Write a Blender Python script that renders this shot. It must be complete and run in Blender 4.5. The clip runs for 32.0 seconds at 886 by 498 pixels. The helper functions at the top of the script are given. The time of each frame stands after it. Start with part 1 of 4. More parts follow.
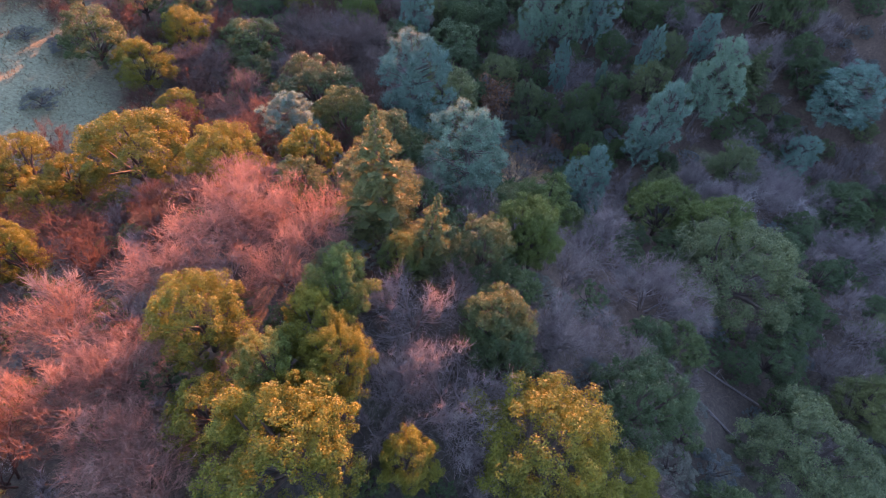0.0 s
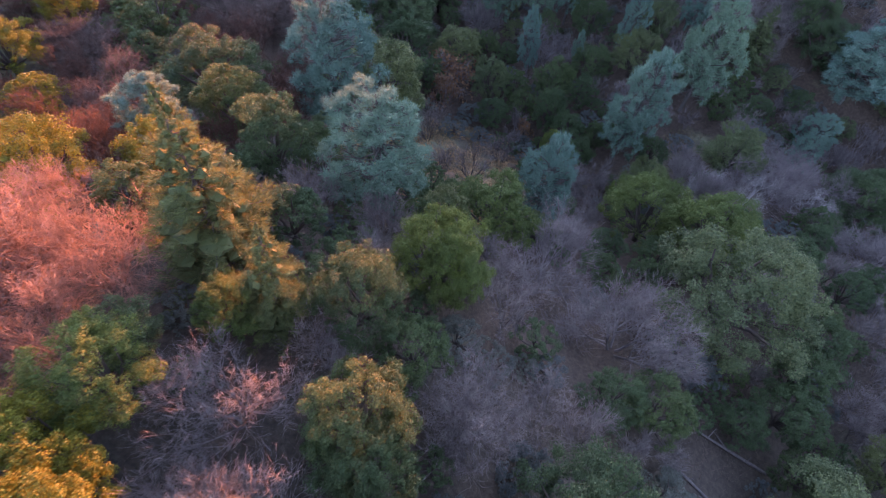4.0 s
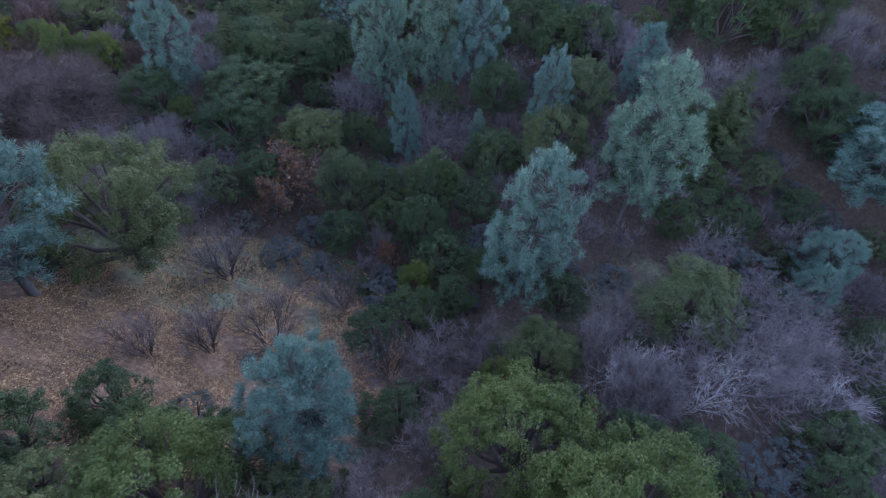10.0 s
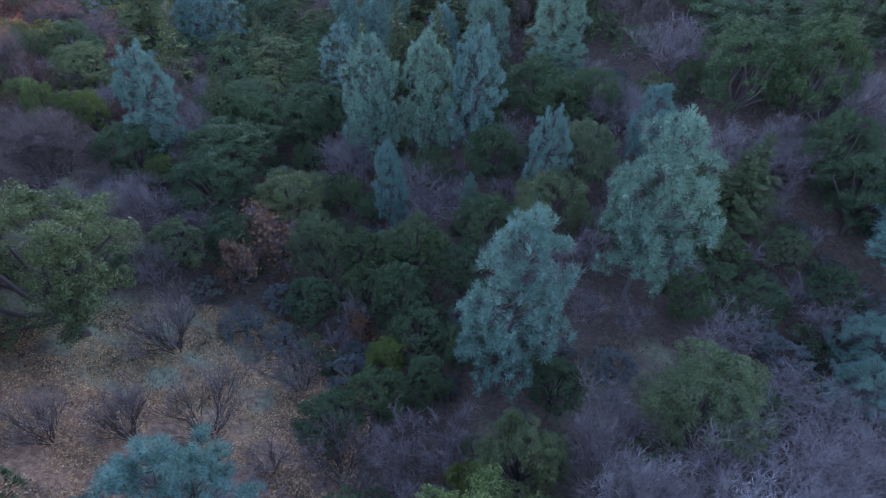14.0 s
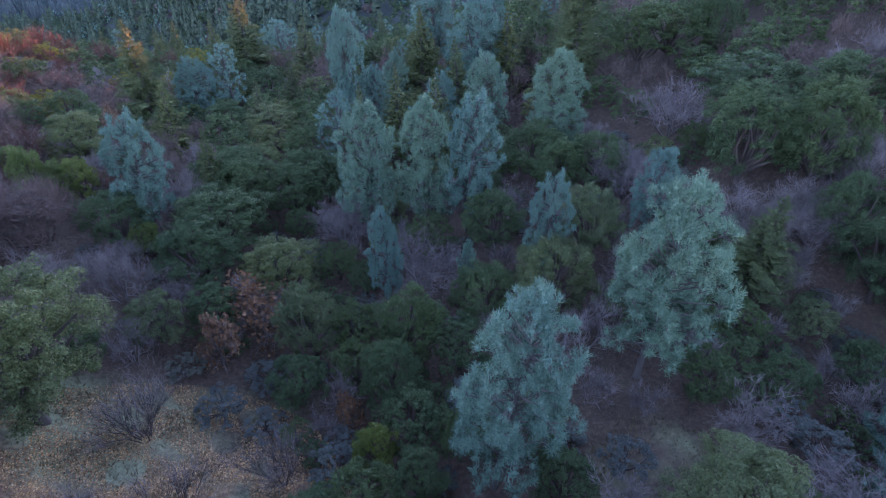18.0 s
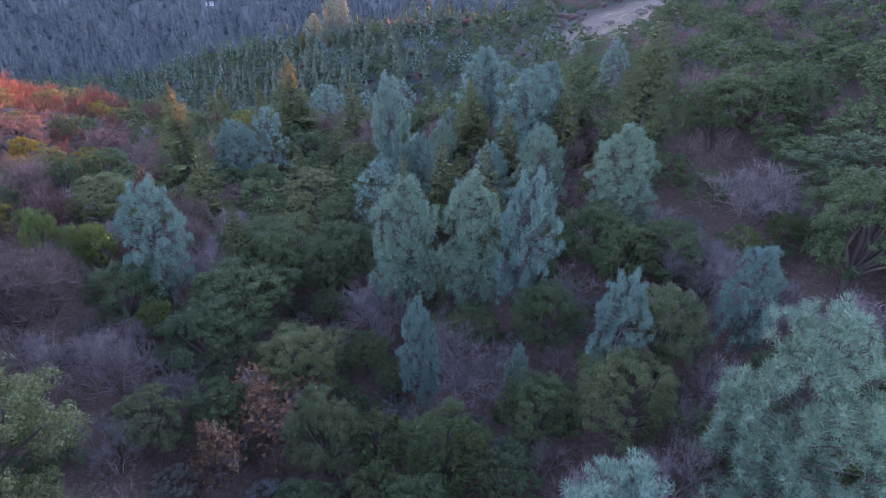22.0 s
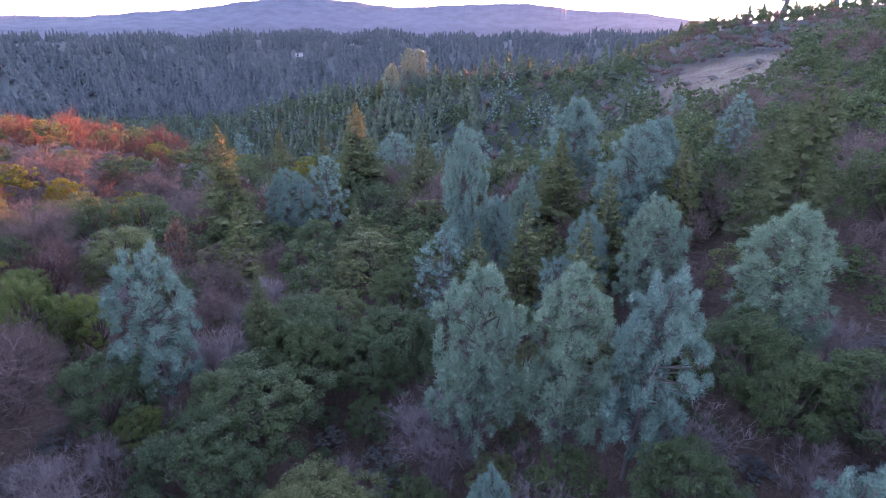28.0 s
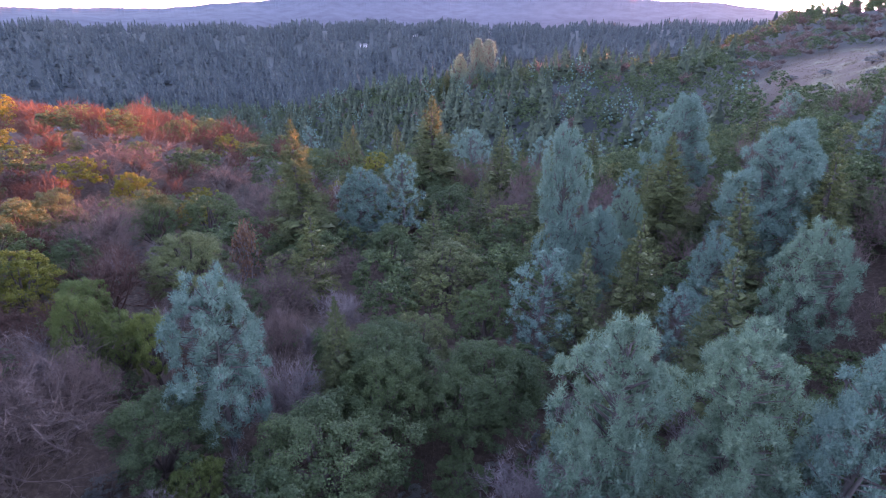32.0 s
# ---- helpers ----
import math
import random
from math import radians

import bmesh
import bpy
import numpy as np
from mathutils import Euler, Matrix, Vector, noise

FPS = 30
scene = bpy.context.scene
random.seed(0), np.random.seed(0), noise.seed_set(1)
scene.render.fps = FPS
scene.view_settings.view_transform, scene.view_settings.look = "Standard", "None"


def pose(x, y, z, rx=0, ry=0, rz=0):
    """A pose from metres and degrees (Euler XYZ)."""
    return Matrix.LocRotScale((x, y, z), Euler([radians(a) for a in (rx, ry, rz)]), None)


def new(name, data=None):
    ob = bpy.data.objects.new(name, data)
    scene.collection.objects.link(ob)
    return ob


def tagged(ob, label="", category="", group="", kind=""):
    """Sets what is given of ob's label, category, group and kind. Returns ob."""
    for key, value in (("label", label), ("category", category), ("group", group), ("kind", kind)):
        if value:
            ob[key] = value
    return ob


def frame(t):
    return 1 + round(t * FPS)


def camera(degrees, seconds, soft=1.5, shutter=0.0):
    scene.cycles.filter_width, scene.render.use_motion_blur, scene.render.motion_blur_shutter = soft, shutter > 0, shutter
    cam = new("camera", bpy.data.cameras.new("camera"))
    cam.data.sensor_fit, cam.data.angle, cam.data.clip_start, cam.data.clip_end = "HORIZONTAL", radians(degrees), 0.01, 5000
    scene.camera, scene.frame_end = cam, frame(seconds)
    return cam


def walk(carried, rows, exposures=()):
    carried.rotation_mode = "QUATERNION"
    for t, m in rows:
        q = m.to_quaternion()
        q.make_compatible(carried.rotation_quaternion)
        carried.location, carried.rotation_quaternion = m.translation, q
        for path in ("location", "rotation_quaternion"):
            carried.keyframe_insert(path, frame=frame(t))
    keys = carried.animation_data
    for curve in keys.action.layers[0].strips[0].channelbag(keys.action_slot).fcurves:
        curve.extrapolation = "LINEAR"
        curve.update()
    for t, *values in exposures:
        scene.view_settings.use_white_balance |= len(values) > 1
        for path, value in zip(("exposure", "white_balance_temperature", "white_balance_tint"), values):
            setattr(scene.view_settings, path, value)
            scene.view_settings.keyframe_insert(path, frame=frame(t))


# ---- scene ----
cam = camera(78.4, 32.0, soft=1.0, shutter=0.35)
PATH = [
    (0, 0.76, -0.01, 43.95, -3.87, -52.51, 5.54),
    (0.5, 1.97, 1.05, 43.20, -3.67, -52.92, 5.25),
    (1, 3.06, 2.13, 42.23, -3.58, -53.12, 5.01),
    (1.5, 4.06, 3.34, 41.14, -3.63, -53.26, 4.80),
    (2, 5.03, 4.61, 39.99, -3.67, -53.38, 4.70),
    (2.5, 5.97, 5.91, 38.82, -3.62, -53.47, 4.48),
    (3, 6.91, 7.36, 37.65, -3.52, -53.69, 4.33),
    (3.5, 7.99, 8.96, 36.53, -3.38, -53.85, 4.09),
    (5.5, 13.78, 18.29, 31.21, -2.37, -54.81, 2.58),
    (6, 15.43, 20.81, 30.04, -2.16, -55.05, 2.21),
    (6.5, 17.21, 23.26, 28.92, -1.98, -54.85, 2.01),
    (7, 19.04, 25.54, 27.79, -1.66, -54.03, 1.67),
    (7.5, 20.81, 27.60, 26.65, -1.54, -52.73, 1.62),
    (8, 22.61, 29.55, 25.62, -1.46, -51.55, 1.55),
    (8.5, 24.29, 31.40, 24.61, -1.43, -50.38, 1.49),
    (9, 25.94, 33.17, 23.63, -1.14, -49.36, 1.05),
    (9.5, 27.62, 34.78, 22.69, -0.63, -48.45, 0.67),
    (10, 29.10, 36.32, 21.81, 0.01, -47.86, 0.44),
    (10.5, 30.38, 37.50, 21.15, 1.88, -47.04, 0.45),
    (11, 31.39, 38.39, 20.61, 2.32, -45.89, 0.30),
    (11.5, 31.89, 38.87, 20.11, 2.77, -44.92, 0.03),
    (12, 32.02, 39.15, 19.60, 3.08, -44.00, -0.12),
    (12.5, 32.11, 39.34, 19.09, 3.18, -42.99, -0.05),
    (13, 32.30, 39.59, 18.57, 3.16, -42.00, -0.26),
    (13.5, 32.54, 40.01, 18.03, 3.10, -41.02, -0.37),
    (14, 32.85, 40.52, 17.50, 3.32, -40.09, -0.43),
    (14.5, 33.16, 41.12, 17.11, 3.55, -39.33, -0.60),
    (16.5, 33.62, 42.50, 16.88, 3.80, -36.12, -0.91),
    (17, 33.52, 42.73, 16.86, 3.71, -35.43, -0.86),
    (17.5, 33.41, 43.11, 16.69, 3.67, -34.63, -0.91),
    (18, 33.34, 43.68, 16.43, 3.71, -33.86, -1.07),
    (18.5, 33.24, 44.32, 16.13, 3.75, -33.07, -1.13),
    (19, 33.13, 45.07, 15.91, 4.02, -32.25, -1.11),
    (19.5, 32.99, 45.95, 15.76, 4.49, -31.47, -1.13),
    (20, 32.80, 46.94, 15.65, 5.16, -30.70, -0.96),
    (20.5, 32.59, 48.05, 15.54, 6.28, -29.93, -0.75),
    (21, 32.42, 49.28, 15.41, 7.18, -29.09, -0.71),
    (21.5, 32.25, 50.49, 15.27, 7.62, -28.29, -0.72),
    (22, 31.97, 51.72, 15.15, 8.25, -27.55, -0.55),
    (22.5, 31.77, 52.99, 15.06, 9.14, -26.77, -0.51),
    (23, 31.61, 54.19, 15.04, 10.19, -26.08, -0.38),
    (23.5, 31.41, 55.43, 15.03, 11.13, -25.34, -0.24),
    (24, 31.22, 56.72, 14.97, 11.46, -24.66, -0.34),
    (24.5, 30.99, 57.98, 14.83, 11.26, -24.08, -0.40),
    (25, 30.71, 59.23, 14.60, 11.18, -23.47, -0.37),
    (25.5, 30.37, 60.40, 14.31, 11.44, -22.93, -0.38),
    (27.5, 28.51, 65.10, 12.77, 14.55, -22.45, -0.14),
    (28, 27.94, 66.04, 12.67, 15.55, -22.49, 0.17),
    (28.5, 27.31, 67.08, 12.58, 16.35, -22.59, 0.10),
    (29, 26.68, 68.33, 12.42, 17.06, -22.69, 0.13),
    (29.5, 25.97, 69.41, 12.23, 17.59, -22.70, 0.19),
    (30, 25.14, 70.27, 12.08, 18.41, -22.75, 0.12),
    (30.5, 24.28, 70.98, 11.97, 19.29, -22.84, 0.15),
    (31, 23.42, 71.57, 11.93, 20.16, -22.98, 0.07),
    (31.5, 22.56, 72.11, 11.92, 20.96, -23.13, 0.10),
    (32, 21.69, 72.63, 11.90, 21.68, -23.30, 0.04),
]
EXPOSURES = [(0, 5.03, 5600, 14), (7, 5.12, 6050, 18), (9, 5.1, 5850, 18), (13, 5.1, 5280, 13), (20, 5.36, 5500, 21), (25, 5.5, 5950, 30), (32, 5.52, 5950, 30)]
walk(cam, [(t, pose(x, y, z, 90, 0, yaw) @ pose(0, 0, 0, pitch) @ pose(0, 0, 0, 0, 0, roll)) for t, x, y, z, yaw, pitch, roll in PATH], EXPOSURES)

# evening: low sun ahead, just over the right-hand spur
SUN_AZ, SUN_EL = 12.0, 0.9
world = bpy.data.worlds.new("sky")
scene.world = world
world.use_nodes = True
wn = world.node_tree.nodes
sky = wn.new("ShaderNodeTexSky")
sky.sky_type, sky.sun_disc = "NISHITA", False
sky.sun_elevation, sky.sun_rotation = radians(SUN_EL), radians(SUN_AZ)
sky.air_density, sky.dust_density, sky.ozone_density = 1.0, 0.5, 1.8
wn["Background"].inputs["Strength"].default_value = 0.15
haze = wn.new("ShaderNodeHueSaturation")  # thin evening haze pales the sky
haze.inputs["Saturation"].default_value = 0.6
tone = wn.new("ShaderNodeMix")
tone.data_type, tone.blend_type = "RGBA", "MULTIPLY"
tone.inputs[0].default_value, tone.inputs[7].default_value = 1.0, (0.94, 0.94, 1.16, 1)
for a, b in ((sky.outputs["Color"], haze.inputs["Color"]), (haze.outputs["Color"], tone.inputs[6]), (tone.outputs[2], wn["Background"].inputs["Color"])):
    world.node_tree.links.new(a, b)
lamp = bpy.data.lights.new("sun", "SUN")
lamp.energy, lamp.angle, lamp.color = 1.9, radians(0.8), (1.0, 0.27, 0.075)
sun = new("sun", lamp)
sun.rotation_euler = Euler((radians(90 - SUN_EL), 0, radians(180 - SUN_AZ)))
sun.location = (100, 400, 60)



# ---- materials ----
def material(name, rough=0.8):
    m = bpy.data.materials.new(name)
    m.use_nodes = True
    b = m.node_tree.nodes["Principled BSDF"]
    b.inputs["Roughness"].default_value = rough
    b.inputs["Specular IOR Level"].default_value = 0.25
    return m, m.node_tree.nodes, m.node_tree.links, b


def ramp(nodes, links, fac, stops):
    r = nodes.new("ShaderNodeValToRGB")
    while len(r.color_ramp.elements) < len(stops):
        r.color_ramp.elements.new(0.5)
    for e, (p, c) in zip(r.color_ramp.elements, stops):
        e.position, e.color = p, (*c, 1)
    links.new(fac, r.inputs["Fac"])
    return r.outputs["Color"]


def noise_at(nodes, links, scale, detail=3, space="Object", rough=0.6):
    co, n = nodes.new("ShaderNodeTexCoord"), nodes.new("ShaderNodeTexNoise")
    n.inputs["Scale"].default_value, n.inputs["Detail"].default_value, n.inputs["Roughness"].default_value = scale, detail, rough
    links.new(co.outputs[space], n.inputs["Vector"])
    return n.outputs["Fac"]


def mixed(nodes, links, fac, a, b, mode="MIX"):
    m = nodes.new("ShaderNodeMix")
    m.data_type, m.blend_type = "RGBA", mode
    for sock, v in ((m.inputs[0], fac), (m.inputs[6], a), (m.inputs[7], b)):
        if isinstance(v, (int, float)):
            sock.default_value = v
        elif isinstance(v, tuple):
            sock.default_value = (*v, 1)
        else:
            links.new(v, sock)
    return m.outputs[2]


def leaf_material(name, dark, mid, light, rough=0.6, through_light=0.46):
    """Foliage: every leaf its own shade, patches over the crown, a tint of its own for each tree."""
    m, nodes, links, b = material(name, rough)
    geo, info = nodes.new("ShaderNodeNewGeometry"), nodes.new("ShaderNodeObjectInfo")
    leaf = ramp(nodes, links, geo.outputs["Random Per Island"], [(0.0, dark), (0.55, mid), (1.0, light)])
    patch = ramp(nodes, links, noise_at(nodes, links, 0.7, 2), [(0.3, (0.62, 0.66, 0.7)), (0.7, (1.15, 1.1, 0.95))])
    tint = ramp(nodes, links, info.outputs["Random"], [(0.0, (0.86, 0.89, 0.92)), (0.5, (1, 1, 1)), (1.0, (1.1, 1.04, 0.87))])
    col = mixed(nodes, links, 1.0, leaf, patch, "MULTIPLY")
    col = mixed(nodes, links, 1.0, col, tint, "MULTIPLY")
    links.new(col, b.inputs["Base Color"])
    t = nodes.new("ShaderNodeBsdfTranslucent")
    links.new(col, t.inputs["Color"])
    s = nodes.new("ShaderNodeMixShader")
    s.inputs[0].default_value = through_light
    links.new(b.outputs[0], s.inputs[1])
    links.new(t.outputs[0], s.inputs[2])
    links.new(s.outputs[0], nodes["Material Output"].inputs["Surface"])
    return m


def bark_material(name, dark, light, rough=0.9, thin=0.0):
    m, nodes, links, b = material(name, rough)
    co, mp, n = nodes.new("ShaderNodeTexCoord"), nodes.new("ShaderNodeMapping"), nodes.new("ShaderNodeTexNoise")
    mp.inputs["Scale"].default_value = (6, 6, 1.2)
    n.inputs["Scale"].default_value, n.inputs["Detail"].default_value = 2.0, 5
    links.new(co.outputs["Object"], mp.inputs["Vector"])
    links.new(mp.outputs["Vector"], n.inputs["Vector"])
    links.new(ramp(nodes, links, n.outputs["Fac"], [(0.3, dark), (0.72, light)]), b.inputs["Base Color"])
    bump = nodes.new("ShaderNodeBump")
    bump.inputs["Strength"].default_value, bump.inputs["Distance"].default_value = 0.6, 0.05
    links.new(n.outputs["Fac"], bump.inputs["Height"])
    links.new(bump.outputs["Normal"], b.inputs["Normal"])
    if thin:  # fine twigs let the low light round them
        t, s = nodes.new("ShaderNodeBsdfTranslucent"), nodes.new("ShaderNodeMixShader")
        s.inputs[0].default_value = thin
        links.new(b.inputs["Base Color"].links[0].from_socket, t.inputs["Color"])
        links.new(b.outputs[0], s.inputs[1])
        links.new(t.outputs[0], s.inputs[2])
        links.new(s.outputs[0], nodes["Material Output"].inputs["Surface"])
    return m


def ground_material():
    """Leaf litter, bare earth and winter grass, in patches of several sizes."""
    m, nodes, links, b = material("leaf_litter_and_grass", 0.95)
    fine = noise_at(nodes, links, 2.6, 8, rough=0.75)
    litter = ramp(nodes, links, fine, [(0.3, (0.028, 0.021, 0.015)), (0.5, (0.058, 0.043, 0.031)), (0.66, (0.094, 0.069, 0.05)), (0.8, (0.15, 0.112, 0.08))])
    grass = ramp(nodes, links, fine, [(0.3, (0.06, 0.062, 0.036)), (0.6, (0.15, 0.158, 0.092)), (0.8, (0.27, 0.265, 0.17))])
    wide = noise_at(nodes, links, 0.12, 4)
    att, add = nodes.new("ShaderNodeAttribute"), nodes.new("ShaderNodeMath")
    att.attribute_name, add.operation = "grass", "ADD"
    links.new(att.outputs["Fac"], add.inputs[0])
    links.new(wide, add.inputs[1])
    where = ramp(nodes, links, add.outputs[0], [(0.62, (0, 0, 0)), (0.85, (1, 1, 1))])
    dark_floor = ramp(nodes, links, fine, [(0.3, (0.02, 0.026, 0.024)), (0.7, (0.05, 0.062, 0.052))])
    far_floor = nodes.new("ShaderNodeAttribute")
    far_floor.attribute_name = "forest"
    leafy = ramp(nodes, links, fine, [(0.32, (0.07, 0.042, 0.026)), (0.52, (0.17, 0.106, 0.062)), (0.75, (0.32, 0.22, 0.13))])
    drift, drift_sum = nodes.new("ShaderNodeAttribute"), nodes.new("ShaderNodeMath")
    drift.attribute_name, drift_sum.operation = "drift", "ADD"
    links.new(drift.outputs["Fac"], drift_sum.inputs[0])
    links.new(noise_at(nodes, links, 0.35, 5), drift_sum.inputs[1])
    deep = ramp(nodes, links, drift_sum.outputs[0], [(0.7, (0, 0, 0)), (0.95, (1, 1, 1))])
    open_floor = mixed(nodes, links, where, mixed(nodes, links, deep, litter, leafy), grass)
    links.new(mixed(nodes, links, far_floor.outputs["Fac"], open_floor, dark_floor), b.inputs["Base Color"])
    bump = nodes.new("ShaderNodeBump")
    bump.inputs["Strength"].default_value, bump.inputs["Distance"].default_value = 0.8, 0.12
    links.new(fine, bump.inputs["Height"])
    links.new(bump.outputs["Normal"], b.inputs["Normal"])
    return m


def plain_material(name, dark, light, scale=1.0, rough=0.9):
    m, nodes, links, b = material(name, rough)
    links.new(ramp(nodes, links, noise_at(nodes, links, scale, 5), [(0.3, dark), (0.7, light)]), b.inputs["Base Color"])
    return m


OAK_GREEN = leaf_material("dark_green_oak_leaves", (0.046, 0.072, 0.032), (0.073, 0.11, 0.048), (0.115, 0.158, 0.072))
OAK_LIME = leaf_material("yellow_green_oak_leaves", (0.072, 0.103, 0.028), (0.11, 0.15, 0.042), (0.165, 0.2, 0.064))
OAK_GOLD = leaf_material("golden_olive_oak_leaves", (0.085, 0.092, 0.012), (0.14, 0.146, 0.018), (0.2, 0.195, 0.028), through_light=0.4)
OAK_GREY = leaf_material("grey_green_oak_leaves", (0.075, 0.1, 0.047), (0.108, 0.138, 0.064), (0.15, 0.182, 0.088))
PINE_BLUE = leaf_material("blue_grey_pine_needles", (0.095, 0.156, 0.129), (0.14, 0.223, 0.183), (0.196, 0.291, 0.234), 0.75, 0.36)
FIR_GREEN = leaf_material("olive_conifer_needles", (0.066, 0.083, 0.036), (0.097, 0.121, 0.049), (0.136, 0.16, 0.066), 0.65, 0.34)
# blue-grey of the valley haze is painted into these far needles
FIR_HAZED = leaf_material("haze_tinted_conifer_needles", (0.056, 0.07, 0.074), (0.066, 0.081, 0.086), (0.078, 0.094, 0.098), 1.0, 0.15)
FIR_TEAL = leaf_material("blue_green_conifer_needles", (0.058, 0.078, 0.05), (0.078, 0.104, 0.066), (0.105, 0.134, 0.086), 0.9, 0.3)
LEAF_BROWN = leaf_material("withered_brown_leaves", (0.11, 0.058, 0.034), (0.19, 0.11, 0.065), (0.28, 0.175, 0.105))
SCRUB = leaf_material("blue_grey_scrub_leaves", (0.078, 0.09, 0.086), (0.108, 0.124, 0.12), (0.145, 0.163, 0.156))
BARK_DARK = bark_material("dark_fissured_bark", (0.035, 0.028, 0.024), (0.09, 0.073, 0.062))
BARK_PINE = bark_material("grey_brown_pine_bark", (0.05, 0.045, 0.041), (0.13, 0.115, 0.104))
TWIG_GREY = bark_material("grey_mauve_twigs", (0.095, 0.083, 0.079), (0.25, 0.217, 0.208), thin=0.4)
TWIG_BROWN = bark_material("brown_twigs", (0.062, 0.048, 0.041), (0.17, 0.13, 0.112), thin=0.4)
# lit copy of the twigs: low sunlight painted into their red-brown colour
TWIG_SUNLIT = bark_material("sunlight_tinted_twigs", (0.13, 0.08, 0.062), (0.3, 0.19, 0.15), thin=0.4)
# hill twigs: the evening sun's red is put into this darker colour
TWIG_SUN_RED = bark_material("sun_reddened_twigs", (0.05, 0.03, 0.024), (0.115, 0.066, 0.05), thin=0.4)
DEAD_WOOD = bark_material("bleached_dead_wood", (0.18, 0.165, 0.155), (0.36, 0.335, 0.32))
GROUND = ground_material()
RIDGE_HAZE_GLOW, _n, _l, _b = material("distant_ridge_haze_glow", 1.0)
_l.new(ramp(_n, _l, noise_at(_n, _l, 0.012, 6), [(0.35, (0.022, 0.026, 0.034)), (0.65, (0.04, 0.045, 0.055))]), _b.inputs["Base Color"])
# evening haze over the kilometres between, painted as a glow, warmer towards the sun
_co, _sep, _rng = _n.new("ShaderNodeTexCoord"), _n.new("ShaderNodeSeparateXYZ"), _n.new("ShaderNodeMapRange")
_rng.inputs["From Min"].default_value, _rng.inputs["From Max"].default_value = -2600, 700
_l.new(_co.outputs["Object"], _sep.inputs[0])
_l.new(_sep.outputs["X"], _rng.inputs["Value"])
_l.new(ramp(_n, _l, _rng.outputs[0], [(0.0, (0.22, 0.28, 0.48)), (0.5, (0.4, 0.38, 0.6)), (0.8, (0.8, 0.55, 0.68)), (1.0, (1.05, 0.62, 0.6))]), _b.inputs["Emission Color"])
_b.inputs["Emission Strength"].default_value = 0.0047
LOG_GREY = bark_material("weathered_grey_log", (0.07, 0.062, 0.058), (0.17, 0.15, 0.14))
LITTER = leaf_material("dry_fallen_leaves", (0.14, 0.08, 0.042), (0.28, 0.172, 0.086), (0.42, 0.3, 0.165), 0.9, 0.0)
DRY_GRASS = leaf_material("dry_winter_grass", (0.085, 0.074, 0.044), (0.14, 0.12, 0.07), (0.2, 0.17, 0.105), 0.9, 0.2)
WALL_WHITE = plain_material("white_house_paint", (0.3, 0.29, 0.28), (0.42, 0.41, 0.4))
PANE_DARK = plain_material("dark_window_glass", (0.015, 0.017, 0.02), (0.03, 0.033, 0.04), 3.0, 0.15)
TRIM_GREY = plain_material("grey_painted_trim", (0.2, 0.2, 0.19), (0.3, 0.29, 0.28), 3.0, 0.7)
ROOF_GREY = plain_material("grey_shingle_roof", (0.1, 0.1, 0.1), (0.2, 0.19, 0.19))


HILLS = [
    (0.2, 0.3, 0.6, -1.0, -5.1, -6.3, 10.9),
    (-1.6, -2.2, 4.9, 8.5, 3.9, 1.9, 0.0),
    (0.8, -5.9, 8.7, -0.2, -2.9, 7.0, -11.2),
    (2.1, -2.1, 3.0, -2.5, 0.2, 1.5, -12.0),
    (-2.5, 2.1, 2.2, 0.1, 1.7, -1.7, -1.1),
    (-0.7, -2.3, 0.8, -0.3, -1.7, 0.2, -4.1),
    (4.4, -7.3, 0.2, -2.8, -2.8, 3.0, -4.0),
]
SWELLS = [
    (1.0, 22.7, 15.4, 8.2),
    (-2.0, 11.7, -1.3, -21.8),
    (-0.6, 9.6, -29.9, 37.6),
    (-8.5, 7.7, 8.3, -4.9),
    (-36.7, -21.6, -30.1, 35.3),
    (-18.9, 23.1, -6.7, 19.6),
]


def smooth(a, b, v):
    u = np.clip((v - a) / (b - a), 0, 1)
    return u * u * (3 - 2 * u)


def bumps(x, y, rows, x0, y0, dx, dy, r):
    z = 0
    for j, row in enumerate(rows):
        for i, high in enumerate(row):
            z = z + high * np.exp(-((x - x0 - dx * i) ** 2 + (y - y0 - dy * j) ** 2) / r ** 2)
    return z


# the spur that closes the draw, by bearing from the draw's mouth: distance and height of its crest, and how fast its near side falls
BEARING = (-75, -60, -50, -41, -28, -19, -6, 0, 5, 8, 12, 16, 22, 30, 45, 70)
CREST_AT = (620, 580, 540, 490, 365, 290, 280, 285, 290, 295, 300, 300, 290, 270, 250, 240)
CREST_HIGH = (-90, -88, -82, -72, -36, -21, -14, -9, 1, 7, 12, 15, 20, 27, 34, 37)


